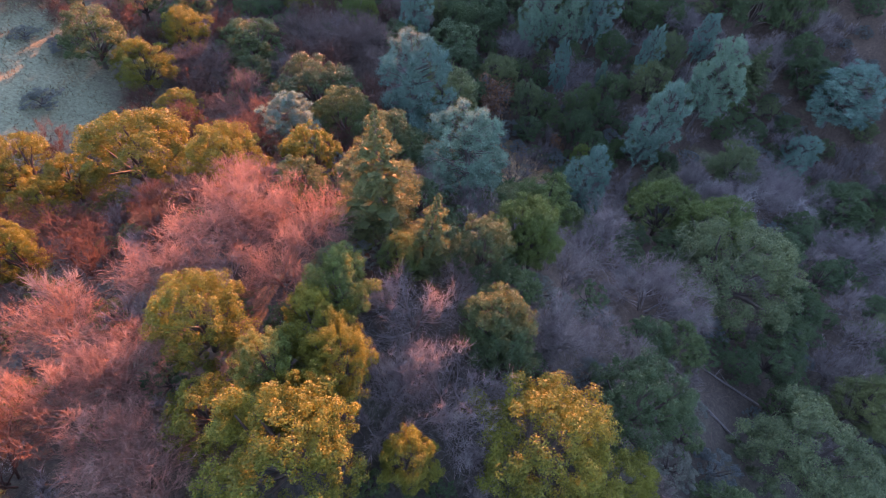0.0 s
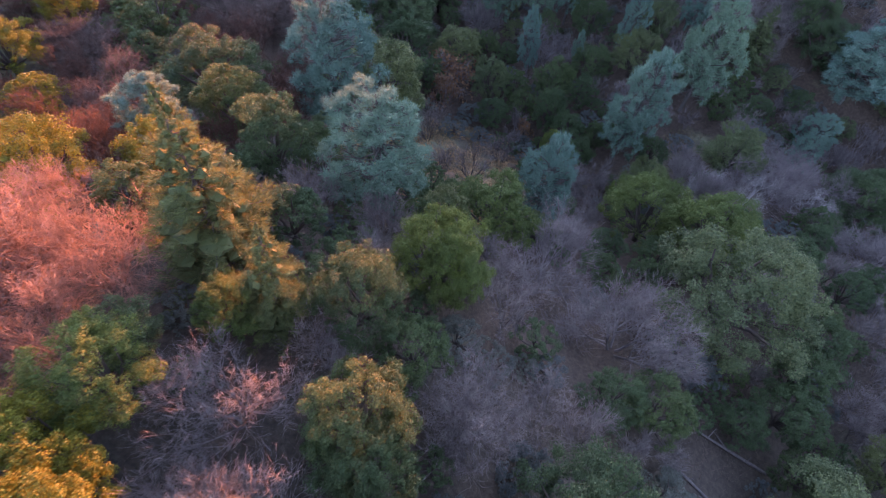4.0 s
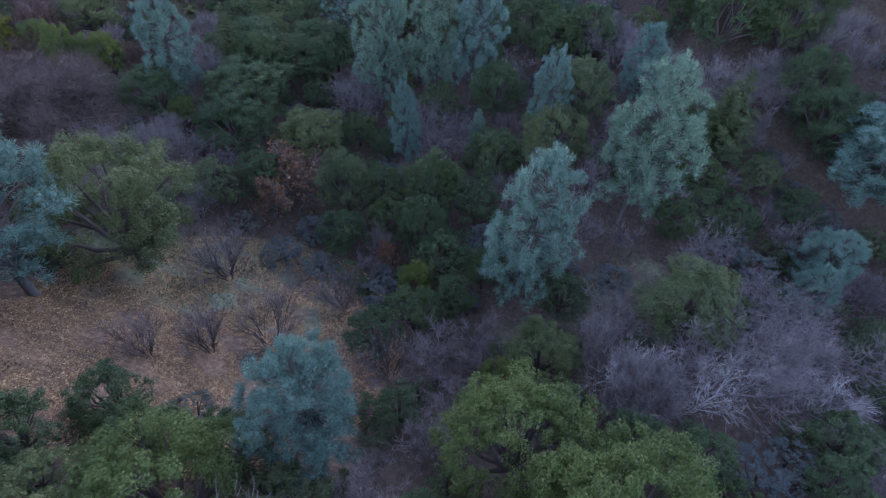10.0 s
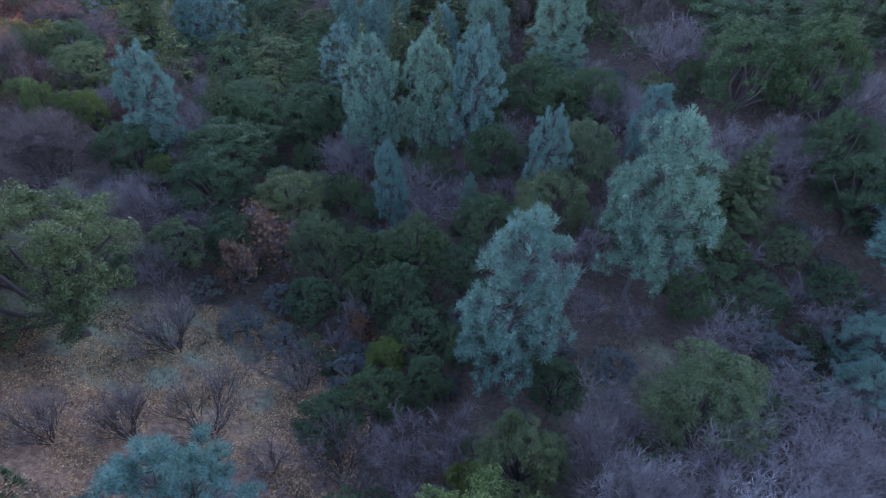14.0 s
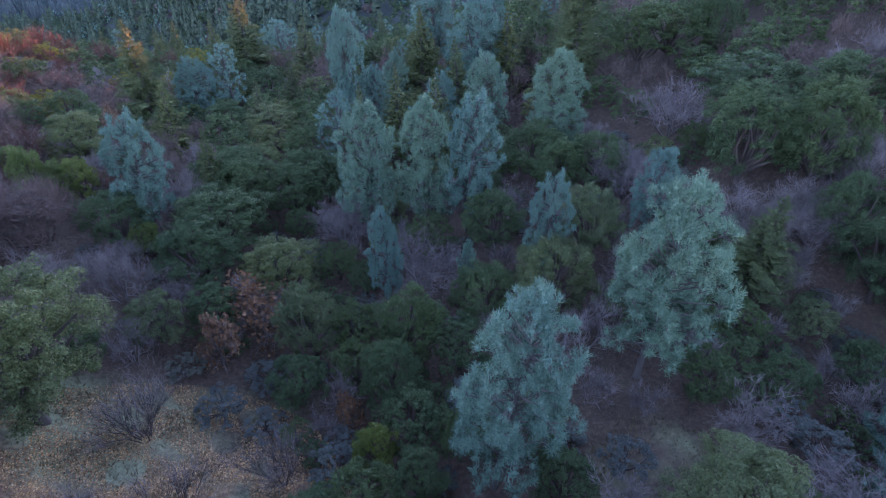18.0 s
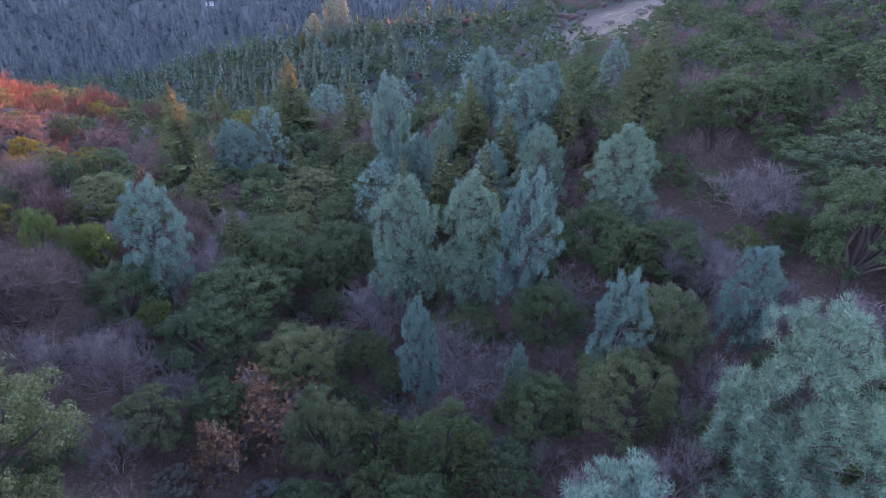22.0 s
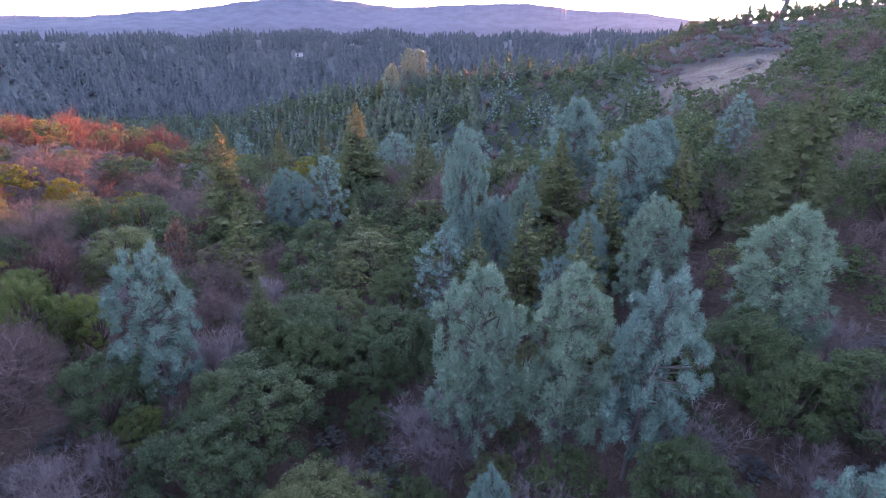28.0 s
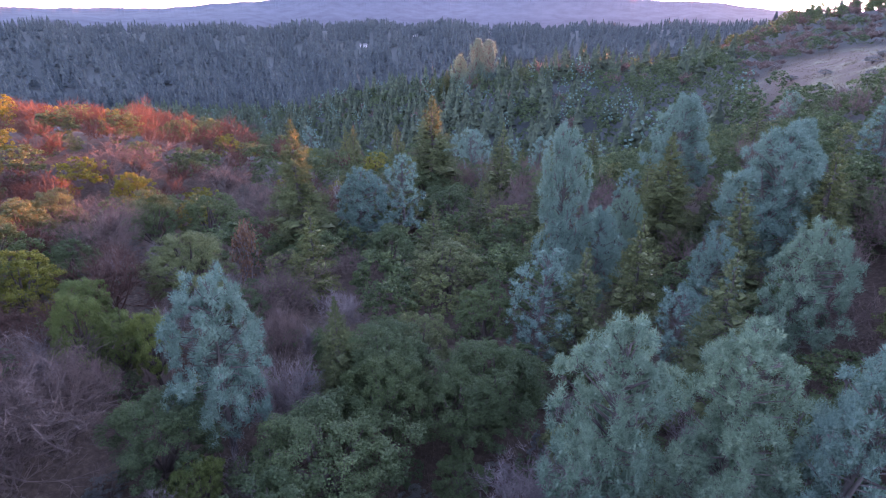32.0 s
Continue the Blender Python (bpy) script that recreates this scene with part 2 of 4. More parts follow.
def ground(x, y):
    """Height of the bare ground: a draw between two slopes, a spur across its end, then wooded ridges to the horizon."""
    near = -8 + bumps(x, y, HILLS, -55, 0, 22, 24, 26) + bumps(x, y, SWELLS, -150, -60, 85, 75, 80)
    r, az = np.hypot(x - 27, y - 65), np.degrees(np.arctan2(x - 27, y - 65))
    wave = 7 * np.sin(az * 0.21 + 1) + 4 * np.sin(az * 0.53)
    fold = 5 * np.sin(az * 0.9 + r * 0.006) * smooth(500, 700, r)
    far = -75 + (52 + 0.5 * wave) * np.exp(-((r - 1350) / 480) ** 2) + (40 + wave * 1.6) * np.exp(-((r - 4150) / 900) ** 2) + fold
    at, high = np.interp(az, BEARING, CREST_AT), np.interp(az, BEARING, CREST_HIGH)
    fall = np.where(r < at, 0.19 - 0.08 * smooth(-8, 8, az), 0.33)
    spur = high - fall * (np.sqrt((r - at) ** 2 + 225) - 15) + 1.5 * np.sin(x * 0.06) * np.sin(y * 0.05)
    floor = np.where(r < at, -66 + 0 * r, far)
    outer = floor + np.log1p(np.exp(np.clip((spur - floor) / 4, -30, 30))) * 4
    out, side = np.hypot(x - 20, y - 100), np.degrees(np.arctan2(x - 20, y - 100))
    start = 85 + 75 * (1 - smooth(-30, 10, side))
    w = smooth(start, start + 70, out)
    behind = smooth(100, 140, np.abs(az))
    return near * (1 - w) + (outer * (1 - behind) + (near * 0.3 - 8) * behind) * w


# ---- builders ----
rng = np.random.default_rng(7)


def link_mesh(name, verts, faces, mats, index=None, smooth_faces=False):
    me = bpy.data.meshes.new(name)
    if isinstance(faces, list):
        me.from_pydata(np.asarray(verts).tolist(), [], faces)
    else:
        count, sides = faces.shape
        me.vertices.add(len(verts))
        me.vertices.foreach_set("co", np.asarray(verts, dtype=np.float32).ravel())
        me.loops.add(count * sides)
        me.loops.foreach_set("vertex_index", np.asarray(faces, dtype=np.int32).ravel())
        me.polygons.add(count)
        me.polygons.foreach_set("loop_start", np.arange(0, count * sides, sides, dtype=np.int32))
        me.polygons.foreach_set("use_smooth", np.full(count, smooth_faces))
    for m in mats:
        me.materials.append(m)
    if index is not None:
        me.polygons.foreach_set("material_index", np.asarray(index, dtype=np.int32))
    if smooth_faces:
        me.polygons.foreach_set("use_smooth", np.ones(len(me.polygons), dtype=bool))
    me.update(calc_edges=True)
    return me


def part(name, me, parent, label="", at=None):
    ob = new(name, me)
    ob.parent = parent
    if at is not None:
        ob.matrix_basis = at
    return tagged(ob, label)


def thing(name, label, category, m, group="", kind=""):
    ob = tagged(new(name), label, category, group, kind)
    ob.empty_display_size = 0.5
    ob.matrix_basis = m
    return ob


def unit(v):
    return v / np.maximum(np.linalg.norm(v, axis=-1, keepdims=True), 1e-9)


def leaves(centre, out, size, lean=0.6, slim=0.55):
    """One bent leaf spray (a triangle pair sharing its spine, or a single blade) at each centre, facing roughly along out."""
    n = len(centre)
    nrm = unit(out + lean * rng.normal(size=(n, 3)))
    a = unit(np.cross(nrm, rng.normal(size=(n, 3))))
    b = np.cross(nrm, a)
    s = size * rng.uniform(0.6, 1.35, (n, 1))
    tip, left, right = centre + a * s * 0.6, centre - a * s * 0.4 + b * s * slim, centre - a * s * 0.4 - b * s * slim
    v = np.stack([tip, left, right], 1).reshape(-1, 3)
    return v, np.arange(3 * n).reshape(-1, 3)


def needles(centre, way, length, width):
    n = len(centre)
    side = unit(np.cross(way, rng.normal(size=(n, 3)))) * width
    s = length * rng.uniform(0.7, 1.25, (n, 1))
    v = np.stack([centre + way * s, centre - side, centre + side], 1).reshape(-1, 3)
    return v, np.arange(3 * n).reshape(-1, 3)


def join(pieces):
    vs, fs, k = [], [], 0
    for v, f in pieces:
        vs.append(v)
        fs.append(f + k)
        k += len(v)
    return np.concatenate(vs), np.concatenate(fs)


_ico = {}


def ico(level):
    if level not in _ico:
        bm = bmesh.new()
        bmesh.ops.create_icosphere(bm, subdivisions=level, radius=1)
        _ico[level] = (np.array([v.co[:] for v in bm.verts]), np.array([[v.index for v in f.verts] for f in bm.faces]))
        bm.free()
    return _ico[level]


def lump(centre, radii, level=1, rough=0.25):
    v, f = ico(level)
    v = (v * (1 + rough * rng.normal(size=(len(v), 1))))[f].reshape(-1, 3)
    return v * radii + centre, np.arange(len(v)).reshape(-1, 3)


def tube(points, radii, sides=5):
    """A tapered limb through the points."""
    p, r = np.asarray(points, float), np.asarray(radii, float)
    d = unit(np.gradient(p, axis=0))
    ref = np.array([0.31, 0.17, 0.93]) if abs(d[0][2]) < 0.9 else np.array([1.0, 0.1, 0.05])
    a = unit(np.cross(d, ref))
    b = np.cross(d, a)
    ang = np.linspace(0, 2 * np.pi, sides, endpoint=False)
    ring = p[:, None] + r[:, None, None] * (np.cos(ang)[None, :, None] * a[:, None] + np.sin(ang)[None, :, None] * b[:, None])
    v = ring.reshape(-1, 3)
    f = []
    for i in range(len(p) - 1):
        for j in range(sides):
            q, w = i * sides + j, i * sides + (j + 1) % sides
            f += [(q, w, w + sides), (q, w + sides, q + sides)]
    return v, np.array(f)


def bent(start, end, steps=5, sag=0.1):
    t = np.linspace(0, 1, steps)[:, None]
    p = np.asarray(start) * (1 - t) + np.asarray(end) * t
    wob = np.cumsum(rng.normal(size=(steps, 3)), axis=0) * sag * np.linalg.norm(np.asarray(end) - start) / steps
    return p + wob * t * (1.2 - t)


def oak_meshes(clumps=36, puffs=12, per=120, leaf=0.0098, flat=1.0):
    """An evergreen oak one metre high and wide: forked trunk and billowing boughs, each a heap of small leaf puffs, down to a low skirt."""
    limbs, crown = [], []
    fork = np.array([rng.normal() * 0.02, rng.normal() * 0.02, 0.16])
    limbs.append(tube(bent((0, 0, -0.08), fork, 4), [0.042, 0.036, 0.032, 0.028], 7))
    gold = np.pi * (3 - 5 ** 0.5)
    for i in range(clumps):
        z = 1 - (i + 0.5) / clumps * 1.5
        ring = max(0.05, 1 - z * z) ** 0.5
        ang = gold * i + rng.normal() * 0.35
        k = rng.uniform(0.6, 1.08)
        c = np.array([np.cos(ang) * ring * 0.37 * k, np.sin(ang) * ring * 0.37 * k, 0.5 + z * 0.4 * flat * (0.75 + 0.25 * k)])
        r = rng.uniform(0.1, 0.16)
        rad = np.array([r, r, r * rng.uniform(0.65, 0.9)])
        for j in range(puffs):
            d = unit(rng.normal(size=3) + [0.4 * np.cos(ang), 0.4 * np.sin(ang), 0.45])
            p = c + d * rad * rng.uniform(0.6, 0.98)
            q = r * rng.uniform(0.26, 0.44)
            e = unit(rng.normal(size=(per, 3)) + [0, 0, 0.35])
            crown.append(leaves(p + e * q * rng.uniform(0.3, 1.0, (per, 1)) ** 0.5 * [1, 1, 0.85], unit(e + [0, 0, 0.3]), leaf, 0.45))
        if i % 2 == 0:
            mid = fork + (c - fork) * 0.5 + rng.normal(size=3) * 0.03
            limbs.append(tube(np.concatenate([bent(fork, mid, 3), bent(mid, c, 3)[1:]]), [0.022, 0.018, 0.014, 0.009, 0.004], 5))
    return {"crown": link_mesh("oak_crown", *join(crown), [OAK_GREEN]), "branchwork": link_mesh("oak_branchwork", *join(limbs[1:]), [BARK_DARK], smooth_faces=True),
            "trunk": link_mesh("oak_trunk", *limbs[0], [BARK_DARK], smooth_faces=True)}


def pine_meshes(lobes=104, tufts=5, per=120, lean=0.0, slim=1.0, low=0.19, fine=1.0, core=0.4):
    """A grey pine one metre high, 0.5 wide: a forked stem and a full, round-topped crown of small needle pompons at the ends of rising boughs."""
    limbs, crown = [], []
    top = np.array([lean, rng.normal() * 0.02, 0.93])
    stem = bent((0, 0, -0.05), top, 9, 0.1)
    trunk = tube(stem, np.linspace(0.02, 0.003, 9), 6)
    fork = stem[3]
    side = np.array([rng.uniform(0.06, 0.11) * slim, rng.normal() * 0.06, rng.uniform(0.74, 0.86)])
    second = tube(bent(fork, side, 6, 0.1), np.linspace(0.012, 0.003, 6), 5)
    bias, bulge = rng.uniform(0, 6.283, 2)
    for i in range(lobes):
        u = ((i + 0.5) / lobes) ** 0.92
        z = low + (0.94 - low) * u
        ang = 2.399963 * i + rng.normal() * 0.35
        shape = np.interp(u, (0, 0.12, 0.35, 0.6, 0.8, 0.93, 1), (0.6, 0.9, 1.0, 0.92, 0.76, 0.54, 0.26))
        wide = slim * 0.25 * shape * (1 + 0.13 * np.cos(ang - bias) + 0.1 * np.sin(u * 17 + ang + bulge)) * rng.uniform(0.82, 1.1)
        big = rng.uniform(0.054, 0.078) * (1.1 - 0.26 * u)
        out = max(0.0, wide - big * 0.7) * (1.0 if i % 4 else rng.uniform(0.2, 0.6))
        hold = stem[int(np.clip(round(z * 8), 1, 8))]
        mid = np.array([hold[0] + np.cos(ang) * out, hold[1] + np.sin(ang) * out, z + rng.normal() * 0.015])
        root = np.array([hold[0], hold[1], z - rng.uniform(0.05, 0.11)])
        limbs.append(tube(bent(root, mid, 5, 0.15), [0.0045, 0.004, 0.0033, 0.0024, 0.0012], 4))
        count = tufts if u > 0.12 else max(2, tufts - 2)
        for j in range(count):
            d = unit(rng.normal(size=3) + [0.6 * np.cos(ang), 0.6 * np.sin(ang), 0.6])
            c = mid + d * big * rng.uniform(0.35, 0.9) * [1, 1, 1.1]
            r = big * rng.uniform(0.4, 0.6)
            crown.append(lump(c - [0, 0, r * 0.15], np.array([r, r, r]) * core, 1, 0.14))
            w = unit(rng.normal(size=(per, 3)) + [0, 0, 0.35] + 0.35 * d)
            crown.append(needles(c + w * r * rng.uniform(0.2, 0.9, (per, 1)), unit(w + 0.4 * rng.normal(size=(per, 3)) + [0, 0, 0.2]), r * 0.5, r * 0.042 / fine))
            limbs.append(tube(bent(mid - [0, 0, big * 0.2], c, 3, 0.15), [0.0026, 0.002, 0.001], 3))
    return {"crown": link_mesh("pine_crown", *join(crown), [PINE_BLUE]), "branchwork": link_mesh("pine_branchwork", *join(limbs), [BARK_PINE], smooth_faces=True),
            "trunk": link_mesh("pine_trunk", *trunk, [BARK_PINE], smooth_faces=True), "second_stem": link_mesh("pine_stem", *second, [BARK_PINE], smooth_faces=True)}


def fir_meshes(tiers=28, per=90, wide=0.225, ragged=0.32, fine=1.0):
    """A conifer one metre high: straight stem, whorls of drooping boughs, narrowing to a point."""
    limbs, crown = [], []
    trunk = tube(bent((0, 0, -0.05), (0, 0, 1), 7, 0.02), np.linspace(0.016, 0.001, 7), 6)
    for i in range(tiers):
        u = i / (tiers - 1)
        z = 0.15 + 0.82 * u
        reach = wide * (1 - u) ** 0.9 + 0.006
        count = max(4, int(8 - 4 * u))
        for j in range(count):
            ang = 2 * np.pi * j / count + i * 1.1 + rng.normal() * 0.2
            ln = reach * rng.uniform(1 - ragged * 2, 1 + ragged)
            start, end = np.array([0, 0, z]), np.array([np.cos(ang) * ln, np.sin(ang) * ln, z - 0.12 * ln + 0.02])
            limbs.append(tube(bent(start, end, 3, 0.08), [0.004, 0.003, 0.001], 3))
            for k in np.linspace(0.35, 1.0, 4):
                c = start + (end - start) * k
                r = min(0.04, 0.007 + 0.3 * ln * (0.35 + 0.4 * (1 - abs(k - 0.7))))
                d = unit(rng.normal(size=(per, 3)) * [1, 1, 0.85] + [0.8 * np.cos(ang), 0.8 * np.sin(ang), 0.4])
                crown.append(needles(c + d * r * rng.uniform(0.0, 0.85, (per, 1)), d, r * 0.62, r * 0.042 / fine))
            crown.append(lump(start + (end - start) * 0.6, np.array([0.2 * ln + 0.004, 0.2 * ln + 0.004, 0.016]), 1, 0.25))
    return {"crown": link_mesh("fir_crown", *join(crown), [FIR_GREEN]), "branchwork": link_mesh("fir_branchwork", *join(limbs), [BARK_PINE], smooth_faces=True),
            "trunk": link_mesh("fir_trunk", *trunk, [BARK_PINE], smooth_faces=True)}


def bare_meshes(stems=3, twigs=3600, spread=0.42, thin=0.8, deep=4, wood=None, twig=None, leafy=0, stem_wood=None, wild=0.62):
    """A leafless tree one metre high: stems that fork and fork again into a haze of fine twigs."""
    limbs, ends, trunks = [], [], []

    def grow(p, d, ln, r, depth):
        q = p + d * ln
        t = tube(bent(p, q, 4 if depth < 2 else 3, 0.22), np.linspace(r, r * 0.62, 4 if depth < 2 else 3), 5 if depth < 2 else 3)
        (trunks if depth == 0 else limbs).append(t)
        if depth >= deep:
            ends.append((p, q, d))
            return
        for _ in range(4 if depth < 2 else 3):
            w = unit(d + wild * rng.normal(size=3) + [0, 0, 0.22])
            grow(p + (q - p) * rng.uniform(0.5, 1.0), w, ln * rng.uniform(0.6, 0.85), r * 0.54, depth + 1)

    for k in range(stems):
        ang = 2 * np.pi * k / stems + rng.normal() * 0.3
        tilt = spread * rng.uniform(0.5, 1.2)
        d = unit(np.array([np.cos(ang) * tilt, np.sin(ang) * tilt, 1.0]))
        grow(np.array([np.cos(ang) * 0.015, np.sin(ang) * 0.015, -0.04]), d, rng.uniform(0.24, 0.34), 0.017 * thin, 0)
    P, Q, d0 = (np.array([e[k] for e in ends]) for k in range(3))
    tip, reach = max(Q[:, 2]), np.percentile(np.hypot(Q[:, 0], Q[:, 1]), 85)
    per = max(2, twigs // len(ends))
    P, Q, d0 = (np.repeat(v, per, 0) for v in (P, Q, d0))
    n = len(P)
    c = P + (Q - P) * rng.uniform(0.0, 1.0, (n, 1))
    w = unit(d0 + 0.95 * wild * rng.normal(size=(n, 3)) + [0, 0, 0.3])
    ln = rng.uniform(0.04, 0.12, (n, 1)) * (1.0 if deep > 3 else 1.4)
    mid = c + w * ln * 0.55 + rng.normal(size=(n, 3)) * 0.006
    end = mid + unit(w + 0.5 * rng.normal(size=(n, 3))) * ln * 0.6
    side = unit(np.cross(w, rng.normal(size=(n, 3)))) * 0.0026 * (twig or thin)
    v = np.stack([c - side, c + side, mid + side * 0.7, mid - side * 0.7, end], 1).reshape(-1, 3)
    k = 5 * np.arange(n)[:, None]
    f = np.concatenate([k + [0, 1, 2], k + [0, 2, 3], k + [3, 2, 4]], 0)
    scale = np.array([0.42 / reach, 0.42 / reach, 0.95 / tip])
    lv, lf = join(limbs)
    wood = wood or TWIG_GREY
    out = {"twig_haze": link_mesh("twig_haze", v * scale, f, [wood]), "branchwork": link_mesh("bare_branchwork", lv * scale, lf, [stem_wood or wood], smooth_faces=True)}
    if leafy:
        pick = rng.integers(0, n, leafy)
        out["crown"] = link_mesh("dry_leaves", *leaves(end[pick] * scale, rng.normal(size=(leafy, 3)), 0.05, 1.0), [LEAF_BROWN])
    for i, (tv, tf) in enumerate(trunks[:8]):
        out["stem" + "abcdefgh"[i]] = link_mesh("bare_stem", tv * scale, tf, [stem_wood or wood], smooth_faces=True)
    return out


def plant(kind_name, label, category, group, models, spots, leaf_mat=None, wood_mat=None, unit_width=1.0, coarse=None):
    """Trees of one kind at (x, y, height, width)."""
    for x, y, h, w in spots:
        pool = coarse if coarse and (y > 108 or x > 75 or x < -40) else models
        model = pool[rng.integers(len(pool))]
        m = pose(x, y, float(ground(x, y)) - 0.1, rng.normal() * 2, rng.normal() * 2, rng.uniform(0, 360)) @ Matrix.Diagonal((w / unit_width, w / unit_width, h, 1))
        ob = thing(kind_name, label, category, m, group)
        for name, me in model.items():
            fine = name in ("crown", "branchwork", "twig_haze")
            p = part("stem" if name.startswith("stem") else name, me, ob)
            if fine:
                p["kind"] = "stuff"
            mat = leaf_mat if name == "crown" else wood_mat
            if mat:
                p.material_slots[0].link = "OBJECT"
                p.material_slots[0].material = mat


# ---- land ----
# open glades: (x, y, half width, half depth)
GLADES = [(13, 61, 9, 9), (6, 56.5, 6, 6), (8, 70, 7, 5), (-51, 57, 14, 15), (46.5, 67.5, 6, 4), (68, 256, 24, 20), (59, 228, 14, 17), (31, 17, 4, 8), (20, 29, 2, 6), (18.5, 33, 3.5, 4)]
GRASSY = [(6, 68, 9, 6, 0.45), (-52, 60, 17, 22, 0.45), (46.5, 67.5, 6, 4, 0.3), (64, 246, 24, 36, 0.12), (12, 67, 9, 7, 0.22)]


# one sheet, fine round the draw and coarser towards the horizon
axis = np.sinh(np.linspace(-1, 1, 321) * 5.2) / np.sinh(5.2)
gx, gy = np.meshgrid(25 + 6500 * axis, 90 + 6500 * axis)
gz = ground(gx, gy)
gz = gz + 0.12 * np.sin(gx * 1.3 + 0.7 * gy) * np.sin(gy * 1.1 - 0.4 * gx)
nx = len(axis)
k = np.arange(nx * nx).reshape(nx, nx)
quads = np.stack([k[:-1, :-1], k[:-1, 1:], k[1:, 1:], k[1:, :-1]], -1).reshape(-1, 4)
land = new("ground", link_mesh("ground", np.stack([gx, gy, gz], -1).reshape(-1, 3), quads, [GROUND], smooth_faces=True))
tagged(land, "sloping ground of brown leaf litter and winter grass", "ground", kind="structure")
lawn = np.zeros_like(gx)
for a, b, rx, ry, thick in GRASSY:
    lawn = np.maximum(lawn, thick * np.exp(-(((gx - a) / rx) ** 2 + ((gy - b) / ry) ** 2) ** 2))
land.data.attributes.new("grass", "FLOAT", "POINT").data.foreach_set("value", lawn.ravel())
# drifts of dry fallen leaves
heap = np.zeros_like(gx)
for a, b, rx, ry in ((12, 58, 13, 11), (3, 55, 9, 9), (-20, 12, 14, 14)):
    heap = np.maximum(heap, 0.5 * np.exp(-(((gx - a) / rx) ** 2 + ((gy - b) / ry) ** 2) ** 2))
land.data.attributes.new("drift", "FLOAT", "POINT").data.foreach_set("value", heap.ravel())
# ground turns darker and greener away from the draw, except on grass
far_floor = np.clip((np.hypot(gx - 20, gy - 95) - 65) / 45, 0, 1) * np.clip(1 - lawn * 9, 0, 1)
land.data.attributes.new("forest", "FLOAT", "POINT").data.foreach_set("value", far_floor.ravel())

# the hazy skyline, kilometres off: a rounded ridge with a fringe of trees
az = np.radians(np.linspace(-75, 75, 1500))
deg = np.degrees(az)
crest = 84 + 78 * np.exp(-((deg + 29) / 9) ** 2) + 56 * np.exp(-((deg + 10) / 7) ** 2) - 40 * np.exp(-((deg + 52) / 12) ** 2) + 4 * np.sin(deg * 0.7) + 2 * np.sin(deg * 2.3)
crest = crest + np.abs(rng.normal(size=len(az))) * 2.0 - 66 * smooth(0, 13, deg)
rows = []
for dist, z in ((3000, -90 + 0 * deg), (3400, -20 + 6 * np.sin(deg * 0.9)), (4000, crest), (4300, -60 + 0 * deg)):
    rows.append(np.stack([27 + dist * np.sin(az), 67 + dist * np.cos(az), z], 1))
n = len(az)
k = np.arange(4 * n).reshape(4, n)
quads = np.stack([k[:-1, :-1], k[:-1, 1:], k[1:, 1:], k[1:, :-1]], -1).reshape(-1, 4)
tagged(new("backdrop", link_mesh("backdrop", np.concatenate(rows), quads, [RIDGE_HAZE_GLOW], smooth_faces=True)), "wooded ridge on the skyline, blue haze painted on as glow", "ridge", kind="structure")


# ---- trees that stand out, (x, y, height, crown width) ----
GREY_PINES = [
    (5.7, 42.8, 14, 8.5), (21.4, 49.9, 15, 5.7), (-13.3, 46.5, 8.3, 5.8), (-1, 60.5, 17.9, 9.2), (64.5, 68.8, 8, 5), (72.8, 78.4, 13, 10.6),
    (46.8, 75.4, 18, 7.6), (35.1, 66.1, 18.1, 6.7), (40.3, 88.1, 12.6, 4.1), (51.2, 91.5, 11.3, 4.3), (25.3, 86.6, 12.2, 3.3), (33, 87.4, 7, 1.8),
    (21.1, 98.9, 17.7, 6.3), (28, 99.4, 17, 6.6), (32.5, 98.7, 17, 5.9), (43.9, 109.8, 14.8, 7.5), (-2.7, 94.6, 15, 5.7), (60.4, 64.7, 8, 3.4),
    (-14.7, 132.7, 13.1, 6.7), (13.7, 128.4, 22.8, 6.5), (16.8, 129.6, 14, 5.4), (18.9, 140, 13, 4.5),
]
GREY_PINES += [
    (25.2, 160.4, 19, 9.1), (33.4, 136.1, 19, 9.8), (37.7, 144.2, 16, 5.8), (27.7, 123.7, 13, 5.1), (33.6, 119.6, 15, 6.2), (-73, 333, 21, 8.5),
    (-65, 335, 24, 9), (-58, 334, 23, 9),
]
CONIFERS = [
    (-2.6, 29.9, 13.7, 5.4), (1, 25.9, 9.9, 3.3), (58.2, 84.6, 11, 5), (-18.1, 125.3, 18.7, 6.8), (-18.4, 138.9, 18, 4.5), (-15.6, 148.8, 17, 5.5),
    (-15.5, 162, 20, 8.4), (23.7, 145.5, 18, 7.2), (47.5, 125.8, 22, 6.5), (48.3, 135.5, 15, 5.3), (41.8, 139.9, 9, 5.7), (2.1, 101.5, 12, 3.5),
    (-84, 341, 15, 6), (-93, 345, 14, 5.5),
]
